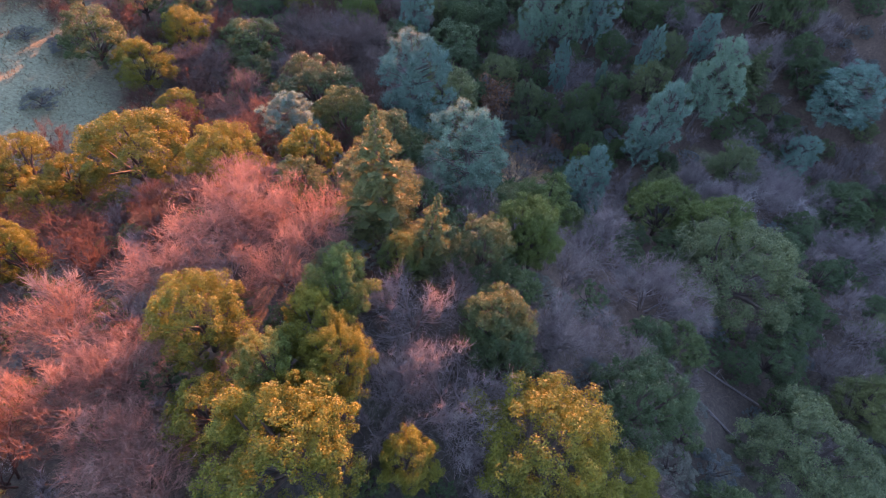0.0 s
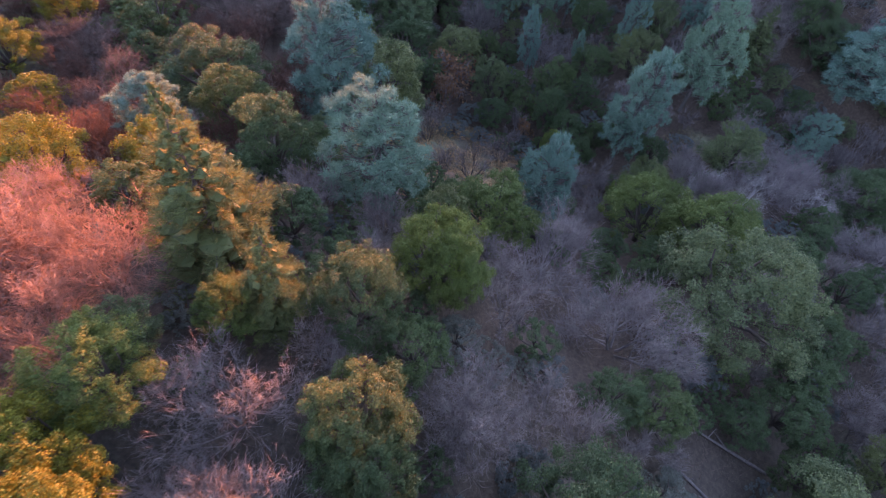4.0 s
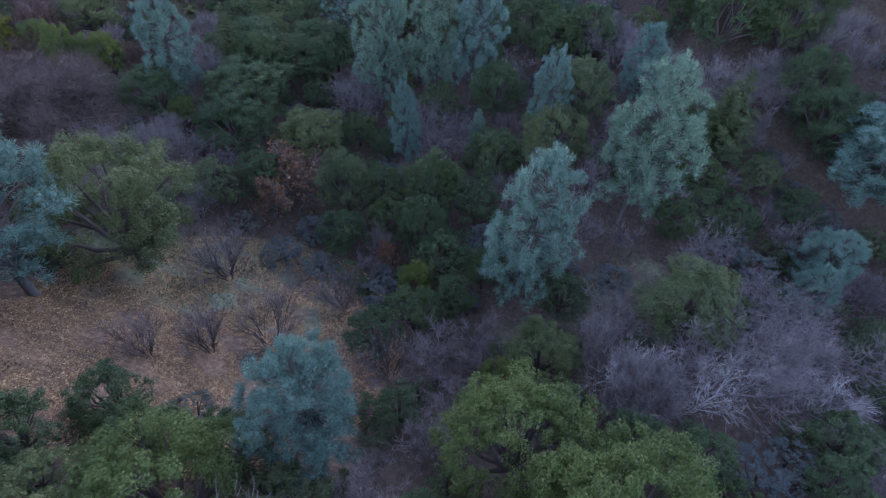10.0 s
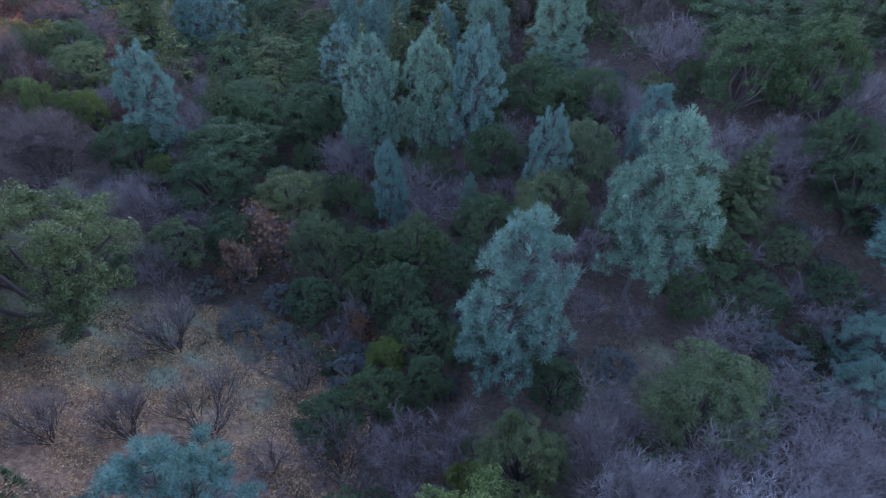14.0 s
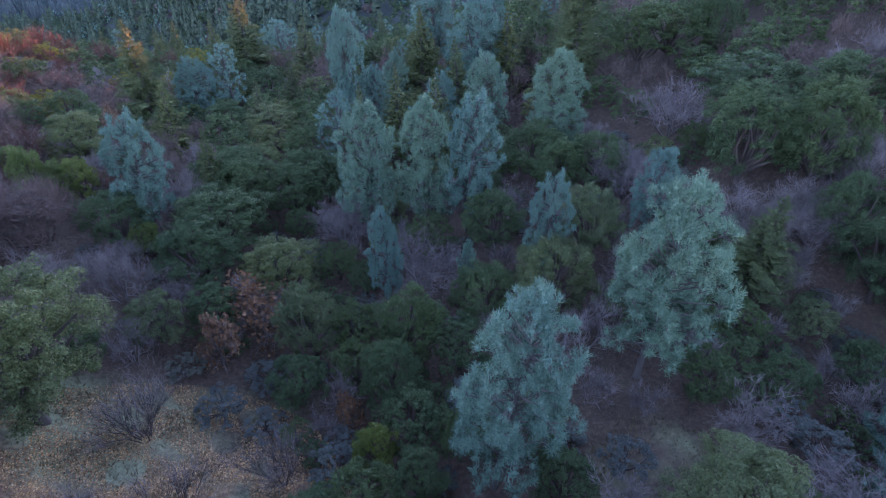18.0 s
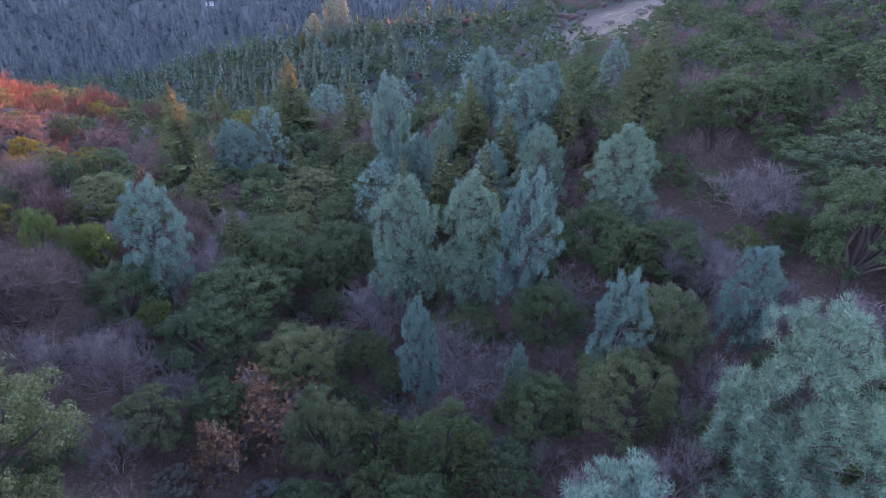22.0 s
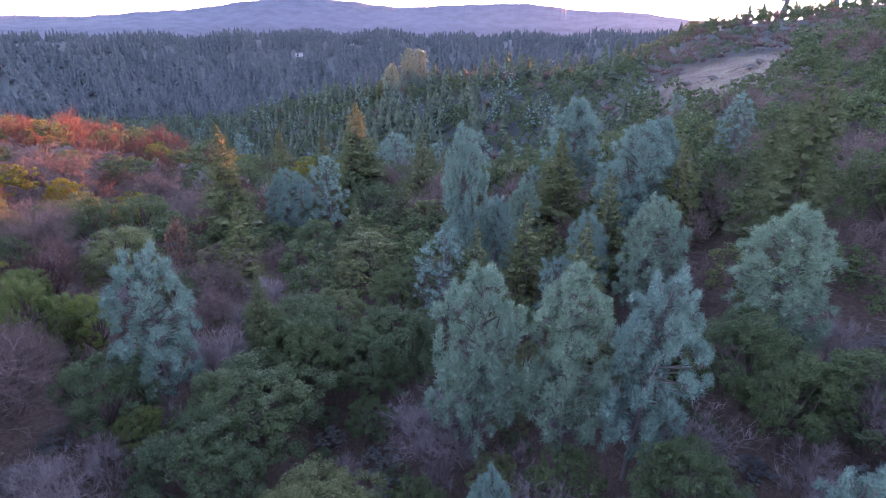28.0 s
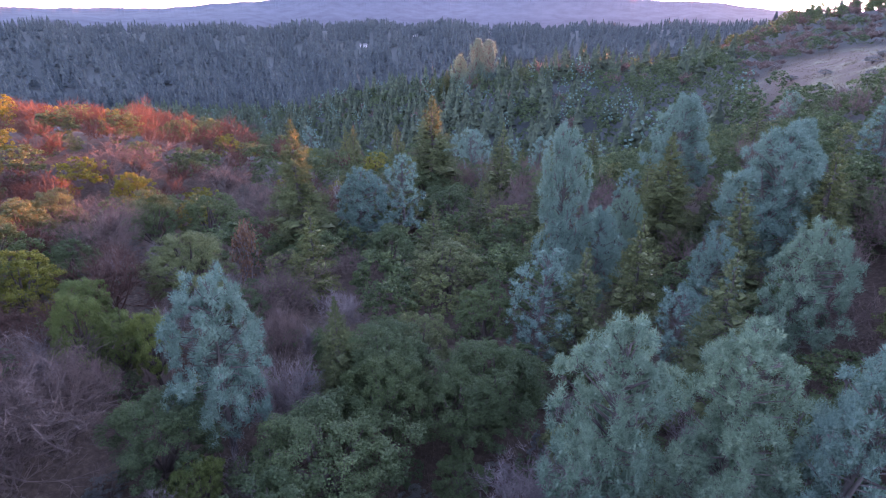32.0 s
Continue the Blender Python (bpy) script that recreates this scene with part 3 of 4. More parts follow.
BARE_TREES = [
    (-14.4, 27.5, 7, 10.5), (-8.8, 28, 7, 9), (-17.4, 22.6, 6.5, 7.2), (-9.4, 23, 6.5, 7.2), (-14.9, 32.9, 6, 8.8), (0.5, 20, 6.5, 8),
    (-0.5, 14.5, 6.5, 5.5), (3.1, 13.8, 7, 9.5), (11.6, 21.3, 6.5, 6.9), (19.5, 37.1, 8, 14.1), (24.6, 30.3, 7.5, 12.3), (63, 46.3, 7, 13.3),
    (60.5, 60.4, 7, 16.1), (49.2, 56.2, 7, 13), (-23, 17.4, 6.5, 6.5), (-20.2, 11.8, 6.5, 5.6), (-18, 14, 6, 7.2), (-13.3, 7, 6, 6.8),
    (-14.9, 9.1, 6, 5.7), (-32.3, 68.8, 7, 11.6), (-24, 58.8, 7, 13.3), (-14.6, 84.4, 7, 16),
]
BARE_TREES += [
    (-20.2, 85.2, 7, 13.6), (-10.7, 85.3, 8, 12.7), (-0.2, 82.8, 7, 8.1), (-8.6, 78.2, 7, 7.3), (61.1, 90.4, 7, 9.7), (66.3, 89.9, 7, 9.5),
    (50.5, 102.6, 5, 8.2), (28.1, 89.7, 6.5, 11.3), (69.6, 94.5, 8, 8.3), (41.7, 57.7, 7, 6.3), (43.7, 54.4, 7, 6.5), (55.2, 57.1, 7, 8.7),
    (-28.5, 106.6, 8, 10.1), (-47.6, 125.4, 8, 14.7), (-9.9, 109.7, 7, 8.6), (-31.1, 133.7, 8, 11.6), (-40.4, 137, 7, 12.3), (-21.4, 154.4, 7, 15.3),
    (17.8, 98.5, 7, 8.4), (-10.2, 88.3, 8, 8.1), (-5.3, 102.7, 7, 7.2), (-0.8, 97.9, 7, 5.8),
]
BARE_TREES += [
    (57.7, 110, 8, 10.9), (50.6, 99.9, 7, 8.5),
]
BARE_BUSHES = [
    (9.2, 68.4, 5.8, 6.7), (15, 60.8, 6, 7.6), (11.1, 58.9, 5.1, 4.6), (19.7, 66.8, 5.5, 6), (7.8, 57.1, 5.1, 4.7), (24.9, 58.4, 5.8, 7.1),
    (20, 58.6, 3.6, 4.8),
]
SCRUB_BUSHES = [
    (-46.8, 54.7, 2, 5.9), (-49.5, 67.3, 2, 5.8), (-53.7, 66.5, 1.6, 4.8), (13.2, 72.2, 2.5, 5.2), (43.9, 66.7, 3, 4.5), (58.1, 69, 3, 5.4),
    (57.3, 64, 3, 4.2), (56.4, 70.9, 3, 4), (58, 240, 1.6, 4), (66, 236, 2, 5), (70, 244, 1.8, 4),
    (52, 246, 1.6, 4), (75, 238, 2, 6), (56, 200, 1.5, 4), (61, 212, 1.8, 5), (52, 210, 1.5, 4), (63, 222, 1.6, 4),
    (55, 225, 1.8, 4),
]
BROWN_TREES = [
    (11.4, 77.2, 6.5, 4.3), (23.8, 72.4, 3.5, 2.7), (-17.3, 114, 7, 3.5), (13.5, 82.5, 6, 6.8),
]
GOLDEN_OAKS = [
    (-27.8, 40.2, 10.1, 12.4), (-18.4, 38.3, 7.8, 8.6), (-39.6, 38.8, 7.8, 8.8), (-29.5, 24.5, 7.8, 4.9), (-12.9, 16.8, 7.8, 7), (-5.4, 16.9, 7.8, 5.6),
    (-3.8, 14.3, 7.8, 5.4), (9.1, 10.7, 10.1, 10.7), (-6.1, 8.7, 10.1, 8.8), (-5.4, 11.8, 7.8, 5.1), (0.5, 9.1, 6.7, 4.1), (14.6, 9.8, 7.8, 6.9),
    (-37.8, 63.9, 7.8, 8.9), (-35.4, 74.8, 7.8, 8), (-40.3, 120.4, 6.7, 5.7),
]
GREEN_OAKS = [
    (-14.1, 61.3, 9.5, 12), (-8.2, 51.7, 9, 8.5), (-2.9, 43.2, 9, 8.1), (5.8, 26.5, 7.8, 6.2), (6.4, 19.7, 7.8, 6.4),
    (7.2, 17.2, 7.3, 5.8), (17.9, 15.7, 9.5, 8.5), (66.1, 57.7, 9, 10.7), (-44.2, 65.9, 9, 9.5), (-26.8, 75.3, 7.8, 10.9), (-3.9, 90.1, 7.3, 7.5),
    (4.7, 103.2, 9, 9.2), (12.3, 106, 9, 9.5), (5.3, 94.3, 8.4, 11.9), (5.4, 87.9, 8.4, 9), (27.7, 79.2, 9, 7.2), (27.1, 74.1, 7.8, 5.9),
    (34.8, 83.6, 6.7, 7.2), (41.2, 106.1, 9, 9), (47.5, 101.9, 7.8, 8.5), (35.5, 94.1, 7.8, 7.5),
]
GREEN_OAKS += [
    (30, 65.2, 5.6, 4.5), (32.8, 68.6, 5.6, 3.5), (61.7, 97.7, 12.3, 11.4), (67.4, 95.8, 12.3, 9.1), (69, 83.5, 9, 9.4), (68.3, 88.3, 9, 7.5),
    (-28.3, 120.3, 7.8, 9), (-30.1, 113.9, 7.8, 6.5), (-8.3, 150.4, 7.8, 10.5), (-7, 126.8, 7.8, 7.2), (-16.1, 158, 7.8, 10.3), (10.7, 103.1, 7.8, 7.9),
    (42.7, 101.7, 8.4, 7.3), (8.5, 116.4, 7.8, 8), (13.7, 108.3, 7.8, 6.3), (6, 100.7, 9, 7.8), (61.5, 127.8, 11.2, 14.1), (57.8, 128.5, 10.1, 10.9),
    # oaks from (-52, 79) on are added, sunward of the meadow, to shade it
    (66.6, 126.3, 10.1, 8.1), (-52, 79, 8, 9), (-44, 81, 8, 9), (-60, 76, 8, 9),
]
GREEN_OAKS += [
    # last two oaks are added as well, to keep sun off the meadow
    (66.3, 109.5, 8, 14), (73, 104, 8, 11), (-37, 84, 8, 8), (-66, 72, 8, 9),
]
LIME_OAKS = [
    (-4.6, 20.2, 7.8, 5.6), (-8, 13.9, 7.8, 5.3), (11.2, 30.7, 8.4, 5.4), (-1.1, 24.9, 5.6, 4.1), (33.8, 49.2, 9.5, 10.5), (38.8, 44.7, 10.1, 10.7),
    (-10.7, 96.3, 6.7, 4.5), (-12.6, 95.1, 6.2, 4.1), (-18.5, 97.3, 5.6, 4.9), (-0.8, 89.7, 5, 4.3), (26.8, 67.8, 5.6, 3.7), (33.3, 56.7, 4.5, 3.3),
    (-14, 93.6, 7.8, 4.3), (10.1, 31.7, 8.4, 7.2), (16, 44.5, 8.4, 9.5),
]
GREY_OAKS = [
    (3, 67.4, 13.4, 13.3),
    (35.9, 35.1, 12.3, 15.2), (36.2, 14.8, 10.1, 13.2), (46, 21.2, 9, 7.7), (-17.5, 106.2, 7.8, 9.6), (13.9, 87.9, 7.8, 9.2), (18.6, 80.4, 9, 6.2),
    (40.8, 83.8, 8.4, 8.5), (44.6, 89.8, 9, 7.5), (36.5, 57.6, 6.7, 6.1), (48.2, 60.8, 8.4, 9.3), (1.1, 125.9, 7.8, 10.9), (5.4, 108.7, 7.8, 6.5),
]


# ---- the wood ----
OAK = [oak_meshes() for _ in range(5)]
rng = np.random.default_rng(21)
PINE = [pine_meshes(lean=0.0, slim=1.08), pine_meshes(100, lean=0.05, slim=1.02), pine_meshes(lean=-0.04, slim=0.98), pine_meshes(106, lean=0.03, low=0.21, slim=1.1), pine_meshes(108, lean=0.02, slim=1.05)]
rng = np.random.default_rng(22)
FIR = [fir_meshes() for _ in range(3)]
BARE = [bare_meshes(stems, 3400, spread=spread, deep=5, twig=0.62, wild=0.6) for stems, spread in ((4, 0.42), (5, 0.5), (3, 0.35), (4, 0.6))]
BUSH = [bare_meshes(stems, 900, spread, thin=0.34, deep=3, twig=0.4, stem_wood=BARK_DARK, wild=0.3) for stems, spread in ((9, 0.42), (11, 0.36), (8, 0.48))]
OAK_MID = [oak_meshes(32, 10, 72, 0.0135) for _ in range(4)]
BARE_MID = [bare_meshes(stems, 2300, spread=spread, thin=0.6, deep=4, twig=0.85, wild=0.6) for stems, spread in ((4, 0.42), (3, 0.5), (5, 0.55))]
PINE_MID = [pine_meshes(64, 3, 60, lean, fine=0.7, core=0.46) for lean in (0.02, -0.03, 0.04)]
FIR_MID = [fir_meshes(22, 34, wide=0.2, fine=0.6), fir_meshes(23, 34, wide=0.21, ragged=0.3, fine=0.6)]
WITHERED = [bare_meshes(2, 1500, 0.3, thin=0.7, deep=3, twig=0.9, leafy=1500), bare_meshes(1, 1200, 0.3, thin=0.9, deep=3, twig=0.9, leafy=1300)]
THIN_BUSH = [oak_meshes(18, 7, 54, 0.02), oak_meshes(17, 7, 54, 0.02)]
SAPLING = [bare_meshes(3, 1000, thin=0.6, deep=2, twig=0.85), bare_meshes(2, 1000, thin=0.6, deep=2, twig=0.85)]
plant("grey_pine", "tall grey pine with loose blue-grey needle tufts", "pine tree", "grey pines", PINE, GREY_PINES, unit_width=0.5)
plant("conifer", "pointed conifer with olive green drooping boughs", "conifer tree", "pointed conifers", FIR, CONIFERS, unit_width=0.34)
plant("bare_tree", "leafless oak with a haze of grey-mauve twigs", "bare tree", "leafless trees", BARE, [s for s in BARE_TREES if s[0] > -3], coarse=BARE_MID)
plant("bare_tree", "leafless brown-twigged oak on the open hill", "bare tree", "leafless hill trees", BARE, [s for s in BARE_TREES if s[0] <= -3 and s[1] > 58], None, TWIG_BROWN, coarse=BARE_MID)
plant("bare_tree", "leafless oak, low sunlight painted red-brown into its twigs", "bare tree", "sunlit leafless trees", BARE, [s for s in BARE_TREES if s[0] <= -3 and s[1] <= 58], None, TWIG_SUNLIT, coarse=BARE_MID)
plant("bare_bush", "leafless many-stemmed bush on the litter slope", "bush", "leafless bushes", BUSH, BARE_BUSHES)
plant("scrub_bush", "low blue-grey scrub bush", "bush", "scrub bushes", THIN_BUSH, SCRUB_BUSHES, SCRUB)
plant("brown_tree", "small tree with withered brown leaves", "tree", "brown trees", WITHERED, BROWN_TREES)
plant("oak", "broad oak with golden olive leaves", "oak tree", "golden oaks", OAK, GOLDEN_OAKS, OAK_GOLD, coarse=OAK_MID)
plant("oak", "rounded evergreen oak with dark green leaves", "oak tree", "green oaks", OAK, GREEN_OAKS, OAK_GREEN, coarse=OAK_MID)
plant("oak", "bushy oak with yellow-green leaves", "oak tree", "yellow-green oaks", OAK, LIME_OAKS, OAK_LIME, coarse=OAK_MID)
plant("oak", "rounded oak with dusty grey-green leaves", "oak tree", "grey-green oaks", OAK, GREY_OAKS, OAK_GREY, coarse=OAK_MID)

# ---- the rest of the wood, between and beyond them ----
taken = np.zeros((16000, 3))
used = 0
for group in (GREY_PINES, CONIFERS, BARE_TREES, BARE_BUSHES, SCRUB_BUSHES, BROWN_TREES, GOLDEN_OAKS, GREEN_OAKS, LIME_OAKS, GREY_OAKS):
    for x, y, h, w in group:
        taken[used] = x, y, w
        used += 1


def room(x, y, w, slack):
    t = taken[:used]
    return not np.any((x - t[:, 0]) ** 2 + (y - t[:, 1]) ** 2 < (slack * (w + t[:, 2])) ** 2)


def open_ground(x, y):
    return any(((x - a) / rx) ** 2 + ((y - b) / ry) ** 2 < 1 for a, b, rx, ry in GLADES)


def fill(n, x0, x1, y0, y1, choose, slack=0.36):
    global used
    found = {}
    for _ in range(n):
        x, y = rng.uniform(x0, x1), rng.uniform(y0, y1)
        if y > 112 and (x < -75 - 1.1 * (y - 100) or x > 92 + 0.4 * (y - 100)):
            continue
        if math.hypot(x - 27, y - 65) > 22 + np.interp(math.degrees(math.atan2(x - 27, y - 65)), BEARING, CREST_AT):  # the spur hides its own far side
            continue
        kind, h, w = choose(x, y)
        if not open_ground(x, y) and room(x, y, w, slack):
            taken[used] = x, y, w
            used += 1
            found.setdefault(kind, []).append((x, y, h, w))
    return found


def near_kind(x, y):
    u, g = rng.random(), rng.uniform(0.8, 1.2)
    if x < -6 and y < 105:
        return ("bare", 6.3 * g, 6.5 * g) if u < 0.6 else ("gold", 6.5 * g, 7 * g) if u < (0.85 if y < 70 else 0.64) else ("green", 6 * g, 6.5 * g)
    if u < 0.34:
        return "bare", 5.2 * g, 5.4 * g
    if u < 0.72:
        return "green", 5.0 * g, 5.4 * g
    return ("grey", 4.8 * g, 5.2 * g) if u < 0.86 else ("scrub", 2.4 * g, 4.5 * g)


def mid_kind(x, y):
    u, g = rng.random(), rng.uniform(0.8, 1.25)
    if x < -15 and y < 180:
        return ("bare", 5.6 * g, 7 * g) if u < 0.5 else ("green", 5.4 * g, 7.5 * g) if u < 0.88 else ("gold", 5.8 * g, 7 * g)
    if x > 50:
        return ("green", 6.5 * g, 8 * g) if u < 0.72 else ("bare", 6 * g, 6.5 * g)
    return ("green", 7 * g, 8 * g) if u < 0.5 else ("grey", 6.5 * g, 7.5 * g) if u < 0.66 else ("pine", 12 * g, 6 * g) if u < 0.72 else ("fir", 13 * g, 5 * g) if u < 0.78 else ("bare", 6.5 * g, 7 * g)


def plant_found(found):
    bare = found.get("bare", ())
    plant("bare_tree", "smaller grey leafless tree among the oaks", "bare tree", "lesser leafless trees", BARE_MID, [s for s in bare if s[0] > -6])
    plant("bare_tree", "leafless tree on the sunlit slope, sun red painted into its twigs", "bare tree", "leafless slope trees", BARE_MID, [s for s in bare if s[0] <= -6], None, TWIG_SUN_RED)
    plant("oak", "evergreen oak of the closed dark green canopy", "oak tree", "canopy oaks", OAK_MID, found.get("green", ()), OAK_GREEN)
    plant("oak", "dusty grey-green oak of the closed canopy", "oak tree", "grey canopy oaks", OAK_MID, found.get("grey", ()), OAK_GREY)
    plant("oak", "golden olive oak on the sunlit slope", "oak tree", "golden slope oaks", OAK_MID, found.get("gold", ()), OAK_GOLD)
    plant("scrub_bush", "low blue-grey scrub bush under the trees", "bush", "undergrowth bushes", THIN_BUSH, found.get("scrub", ()), SCRUB)
    plant("grey_pine", "blue-grey pine standing over the far canopy", "pine tree", "far grey pines", PINE_MID, found.get("pine", ()), unit_width=0.5)
    plant("conifer", "pointed conifer standing over the far canopy", "conifer tree", "far conifers", FIR_MID, found.get("fir", ()), unit_width=0.38)


def under_kind(x, y):
    u, g = rng.random(), rng.uniform(0.75, 1.25)
    return ("bush", 2.6 * g, 3.4 * g) if u < 0.45 else ("scrub", 1.9 * g, 3.2 * g) if u < 0.62 else ("bare", 3.6 * g, 3.8 * g)


rng = np.random.default_rng(23)
near = fill(3500, -62, 88, -6, 112, near_kind, 0.31)
plant_found(near)
under = fill(7000, -45, 80, 2, 112, under_kind, 0.29)
plant("evergreen_bush", "low dark green bush under the trees", "bush", "evergreen bushes", THIN_BUSH, under.get("bush", ()), OAK_GREEN)
plant("scrub_bush", "low blue-grey scrub bush under the trees", "bush", "undergrowth bushes", THIN_BUSH, under.get("scrub", ()), SCRUB)
plant("sapling", "leafless sapling under the trees", "bare tree", "leafless saplings", SAPLING, under.get("bare", ()))


def wood(name, label, category, models, spots, mat, unit_width=1.0):
    """Far woods, past counting: one joined mesh."""
    raw = []
    for me in models:
        v, t = np.empty(len(me.vertices) * 3), np.empty(len(me.polygons) * 3, dtype=np.int32)
        me.vertices.foreach_get("co", v)
        me.polygons.foreach_get("vertices", t)
        raw.append((v.reshape(-1, 3), t.reshape(-1, 3)))
    pieces = []
    for x, y, h, w in spots:
        v, t = raw[rng.integers(len(raw))]
        a = rng.uniform(0, 6.283)
        c, s = np.cos(a) * w / unit_width, np.sin(a) * w / unit_width
        z = float(ground(x, y))
        pieces.append((np.stack([x + c * v[:, 0] - s * v[:, 1], y + s * v[:, 0] + c * v[:, 1], z + h * v[:, 2]], 1), t))
    tagged(new(name, link_mesh(name, *join(pieces), [mat])), label, category, kind="stuff")


rng = np.random.default_rng(24)
mid = fill(1500, -125, -62, 60, 205, mid_kind, 0.31)
for kind, made in fill(6500, -80, 135, 112, 205, mid_kind, 0.29).items():
    mid.setdefault(kind, []).extend(made)
OAK_WOOD = [oak_meshes(26, 7, 26, 0.025)["crown"] for _ in range(4)]
wood("green_oak_wood", "closed canopy of dark green evergreen oaks", "wood", OAK_WOOD, mid["green"], OAK_GREEN)
wood("grey_oak_wood", "dusty grey-green oaks of the closed canopy", "wood", OAK_WOOD, mid["grey"], OAK_GREY)
wood("golden_oak_wood", "golden olive oaks on the sunlit slope", "wood", OAK_WOOD, mid["gold"], OAK_GOLD)
plant("grey_pine", "blue-grey pine standing over the far canopy", "pine tree", "far grey pines", PINE_MID, mid["pine"], unit_width=0.5)
plant("conifer", "pointed conifer standing over the far canopy", "conifer tree", "far conifers", FIR_MID, mid["fir"], unit_width=0.38)
BARE_WOOD = [bare_meshes(3, 700, thin=0.9, deep=3, twig=1.7) for _ in range(2)]
HAZE = [b["twig_haze"] for b in BARE_WOOD]
wood("leafless_wood", "leafless trees among the canopy", "wood", HAZE, [s for s in mid["bare"] if s[0] > -15], TWIG_BROWN)
wood("leafless_hill_wood", "leafless trees on the open hill, sun red painted into their twigs", "wood", HAZE, [s for s in mid["bare"] if s[0] <= -15], TWIG_SUN_RED)

OAK_FAR = [oak_meshes(20, 5, 9, 0.052)["crown"] for _ in range(3)]
PINE_FAR = [pine_meshes(26, 1, 16, lean, fine=0.28, core=0.9)["crown"] for lean in (0.02, -0.03)]


def spire(tiers=6, sides=7, lap=1.6):
    """A distant conifer: ragged skirts of boughs, one over the other."""
    pieces = []
    for i in range(tiers):
        z0, z1 = 0.08 + 0.86 * i / tiers, min(1.0, 0.08 + 0.86 * (i + lap) / tiers)
        ang = np.linspace(0, 2 * np.pi, sides, endpoint=False) + i
        r = 0.19 * (1 - i / tiers) ** 0.75 * rng.uniform(0.45, 1.3, sides)
        v = np.concatenate([np.stack([r * np.cos(ang), r * np.sin(ang), z0 + rng.normal(size=sides) * 0.02], 1), [[0, 0, z1]]])
        pieces.append((v, np.array([(j, (j + 1) % sides, sides) for j in range(sides)])))
    return link_mesh("spire", *join(pieces), [FIR_GREEN])


FIR_FAR = [spire() for _ in range(6)]
FIR_SPUR = [spire(15, 9, 2.8) for _ in range(6)]
BARE_FAR = [bare_meshes(3, 200, thin=1.0, deep=2, twig=5)["twig_haze"]]


def spur_kind(x, y):
    u, g = rng.random(), rng.uniform(0.75, 1.3)
    if x < -12 or (y > 335 and x < 28):
        return ("fir", 12.5 * g, 5.4 * g) if u < 0.5 else ("pine", 11 * g, 5.5 * g) if u < 0.6 else ("green", 7 * g, 7.5 * g) if u < 0.93 else ("bare", 7 * g, 7 * g)
    if x < 42:
        return ("fir", 13 * g, 5.4 * g) if u < 0.1 else ("pine", 11 * g, 6 * g) if u < 0.16 else ("green", 7 * g, 8.5 * g) if u < 0.92 else ("bare", 7 * g, 7 * g)
    if y > 262 and y < 325:
        return ("bare", 3.4 * g, 5 * g) if u < 0.6 else ("green", 3.6 * g, 5.5 * g)
    return ("green", 6.5 * g, 8 * g) if u < 0.72 else ("bare", 4.5 * g, 6 * g)


spots = fill(16000, -430, 240, 205, 500, spur_kind, 0.29)
wood("far_oak_wood", "closed canopy of dark green oaks on the far spur", "wood", OAK_FAR, spots.get("green", []) + spots.get("grey", []), OAK_GREEN)
wood("far_pine_wood", "blue-grey pines on the far spur", "wood", PINE_FAR, spots.get("pine", []), PINE_BLUE, 0.5)
wood("far_bare_wood", "leafless trees on the far spur", "wood", BARE_FAR, spots.get("bare", []) + spots.get("gold", []), TWIG_BROWN)
wood("spur_conifer_wood", "pointed conifers on the far spur", "wood", FIR_SPUR, spots.get("fir", []), FIR_TEAL, 0.38)
far_firs = []
HOMES = ((-29.6, 1060, 12, 20), (-24.5, 1180, 7, 60))


def past_spur(x, y):
    return math.hypot(x - 27, y - 65) > 20 + np.interp(math.degrees(math.atan2(x - 27, y - 65)), BEARING, CREST_AT)


def garden(x, y):
    r, az = math.hypot(x - 27, y - 67), math.degrees(math.atan2(x - 27, y - 67))
    return any(h - 90 < r < h + 14 and abs(az - a) < 0.8 for a, h, _, _ in HOMES)


for _ in range(4500):
    r, az = rng.uniform(330, 640), radians(rng.uniform(-62, 30))
    x, y = 27 + r * math.sin(az), 67 + r * math.cos(az)
    if past_spur(x, y) and not garden(x, y):
        far_firs.append((x, y, rng.uniform(11, 21), rng.uniform(6, 8.5)))
for _ in range(7500):
    r, az = 330 + 1300 * rng.random() ** 0.8, radians(rng.uniform(-78, 20))
    x, y = 27 + r * math.sin(az), 67 + r * math.cos(az)
    if past_spur(x, y) and not garden(x, y):
        far_firs.append((x, y, rng.uniform(14, 27), rng.uniform(8, 12)))
wood("far_conifer_wood", "dark conifer forest on the ridge across the valley, tinted with painted haze", "forest", FIR_FAR, far_firs, FIR_HAZED, 0.38)


# ---- undergrowth: a low haze of dry stems and brush over the whole floor of the wood ----
n = 110000
bx, by = rng.uniform(-60, 85, n), rng.uniform(-4, 130, n)
thick = np.sin(bx * 0.31 + 1.3 * np.sin(by * 0.17)) + np.sin(by * 0.27 + 1.1 * np.sin(bx * 0.21)) + rng.normal(size=n) * 0.7
bare = np.zeros(n, dtype=bool)
for a, b, rx, ry in GLADES[:7]:
    bare |= ((bx - a) / rx) ** 2 + ((by - b) / ry) ** 2 < 1
keep = (thick > -0.3) & ~bare
bx, by = bx[keep], by[keep]
foot = np.stack([bx, by, ground(bx, by) - 0.05], 1)
way = unit(rng.normal(size=foot.shape) * [0.6, 0.6, 0.3] + [0, 0, 1.0])
v, f = needles(foot, way, 1.5, 0.02)
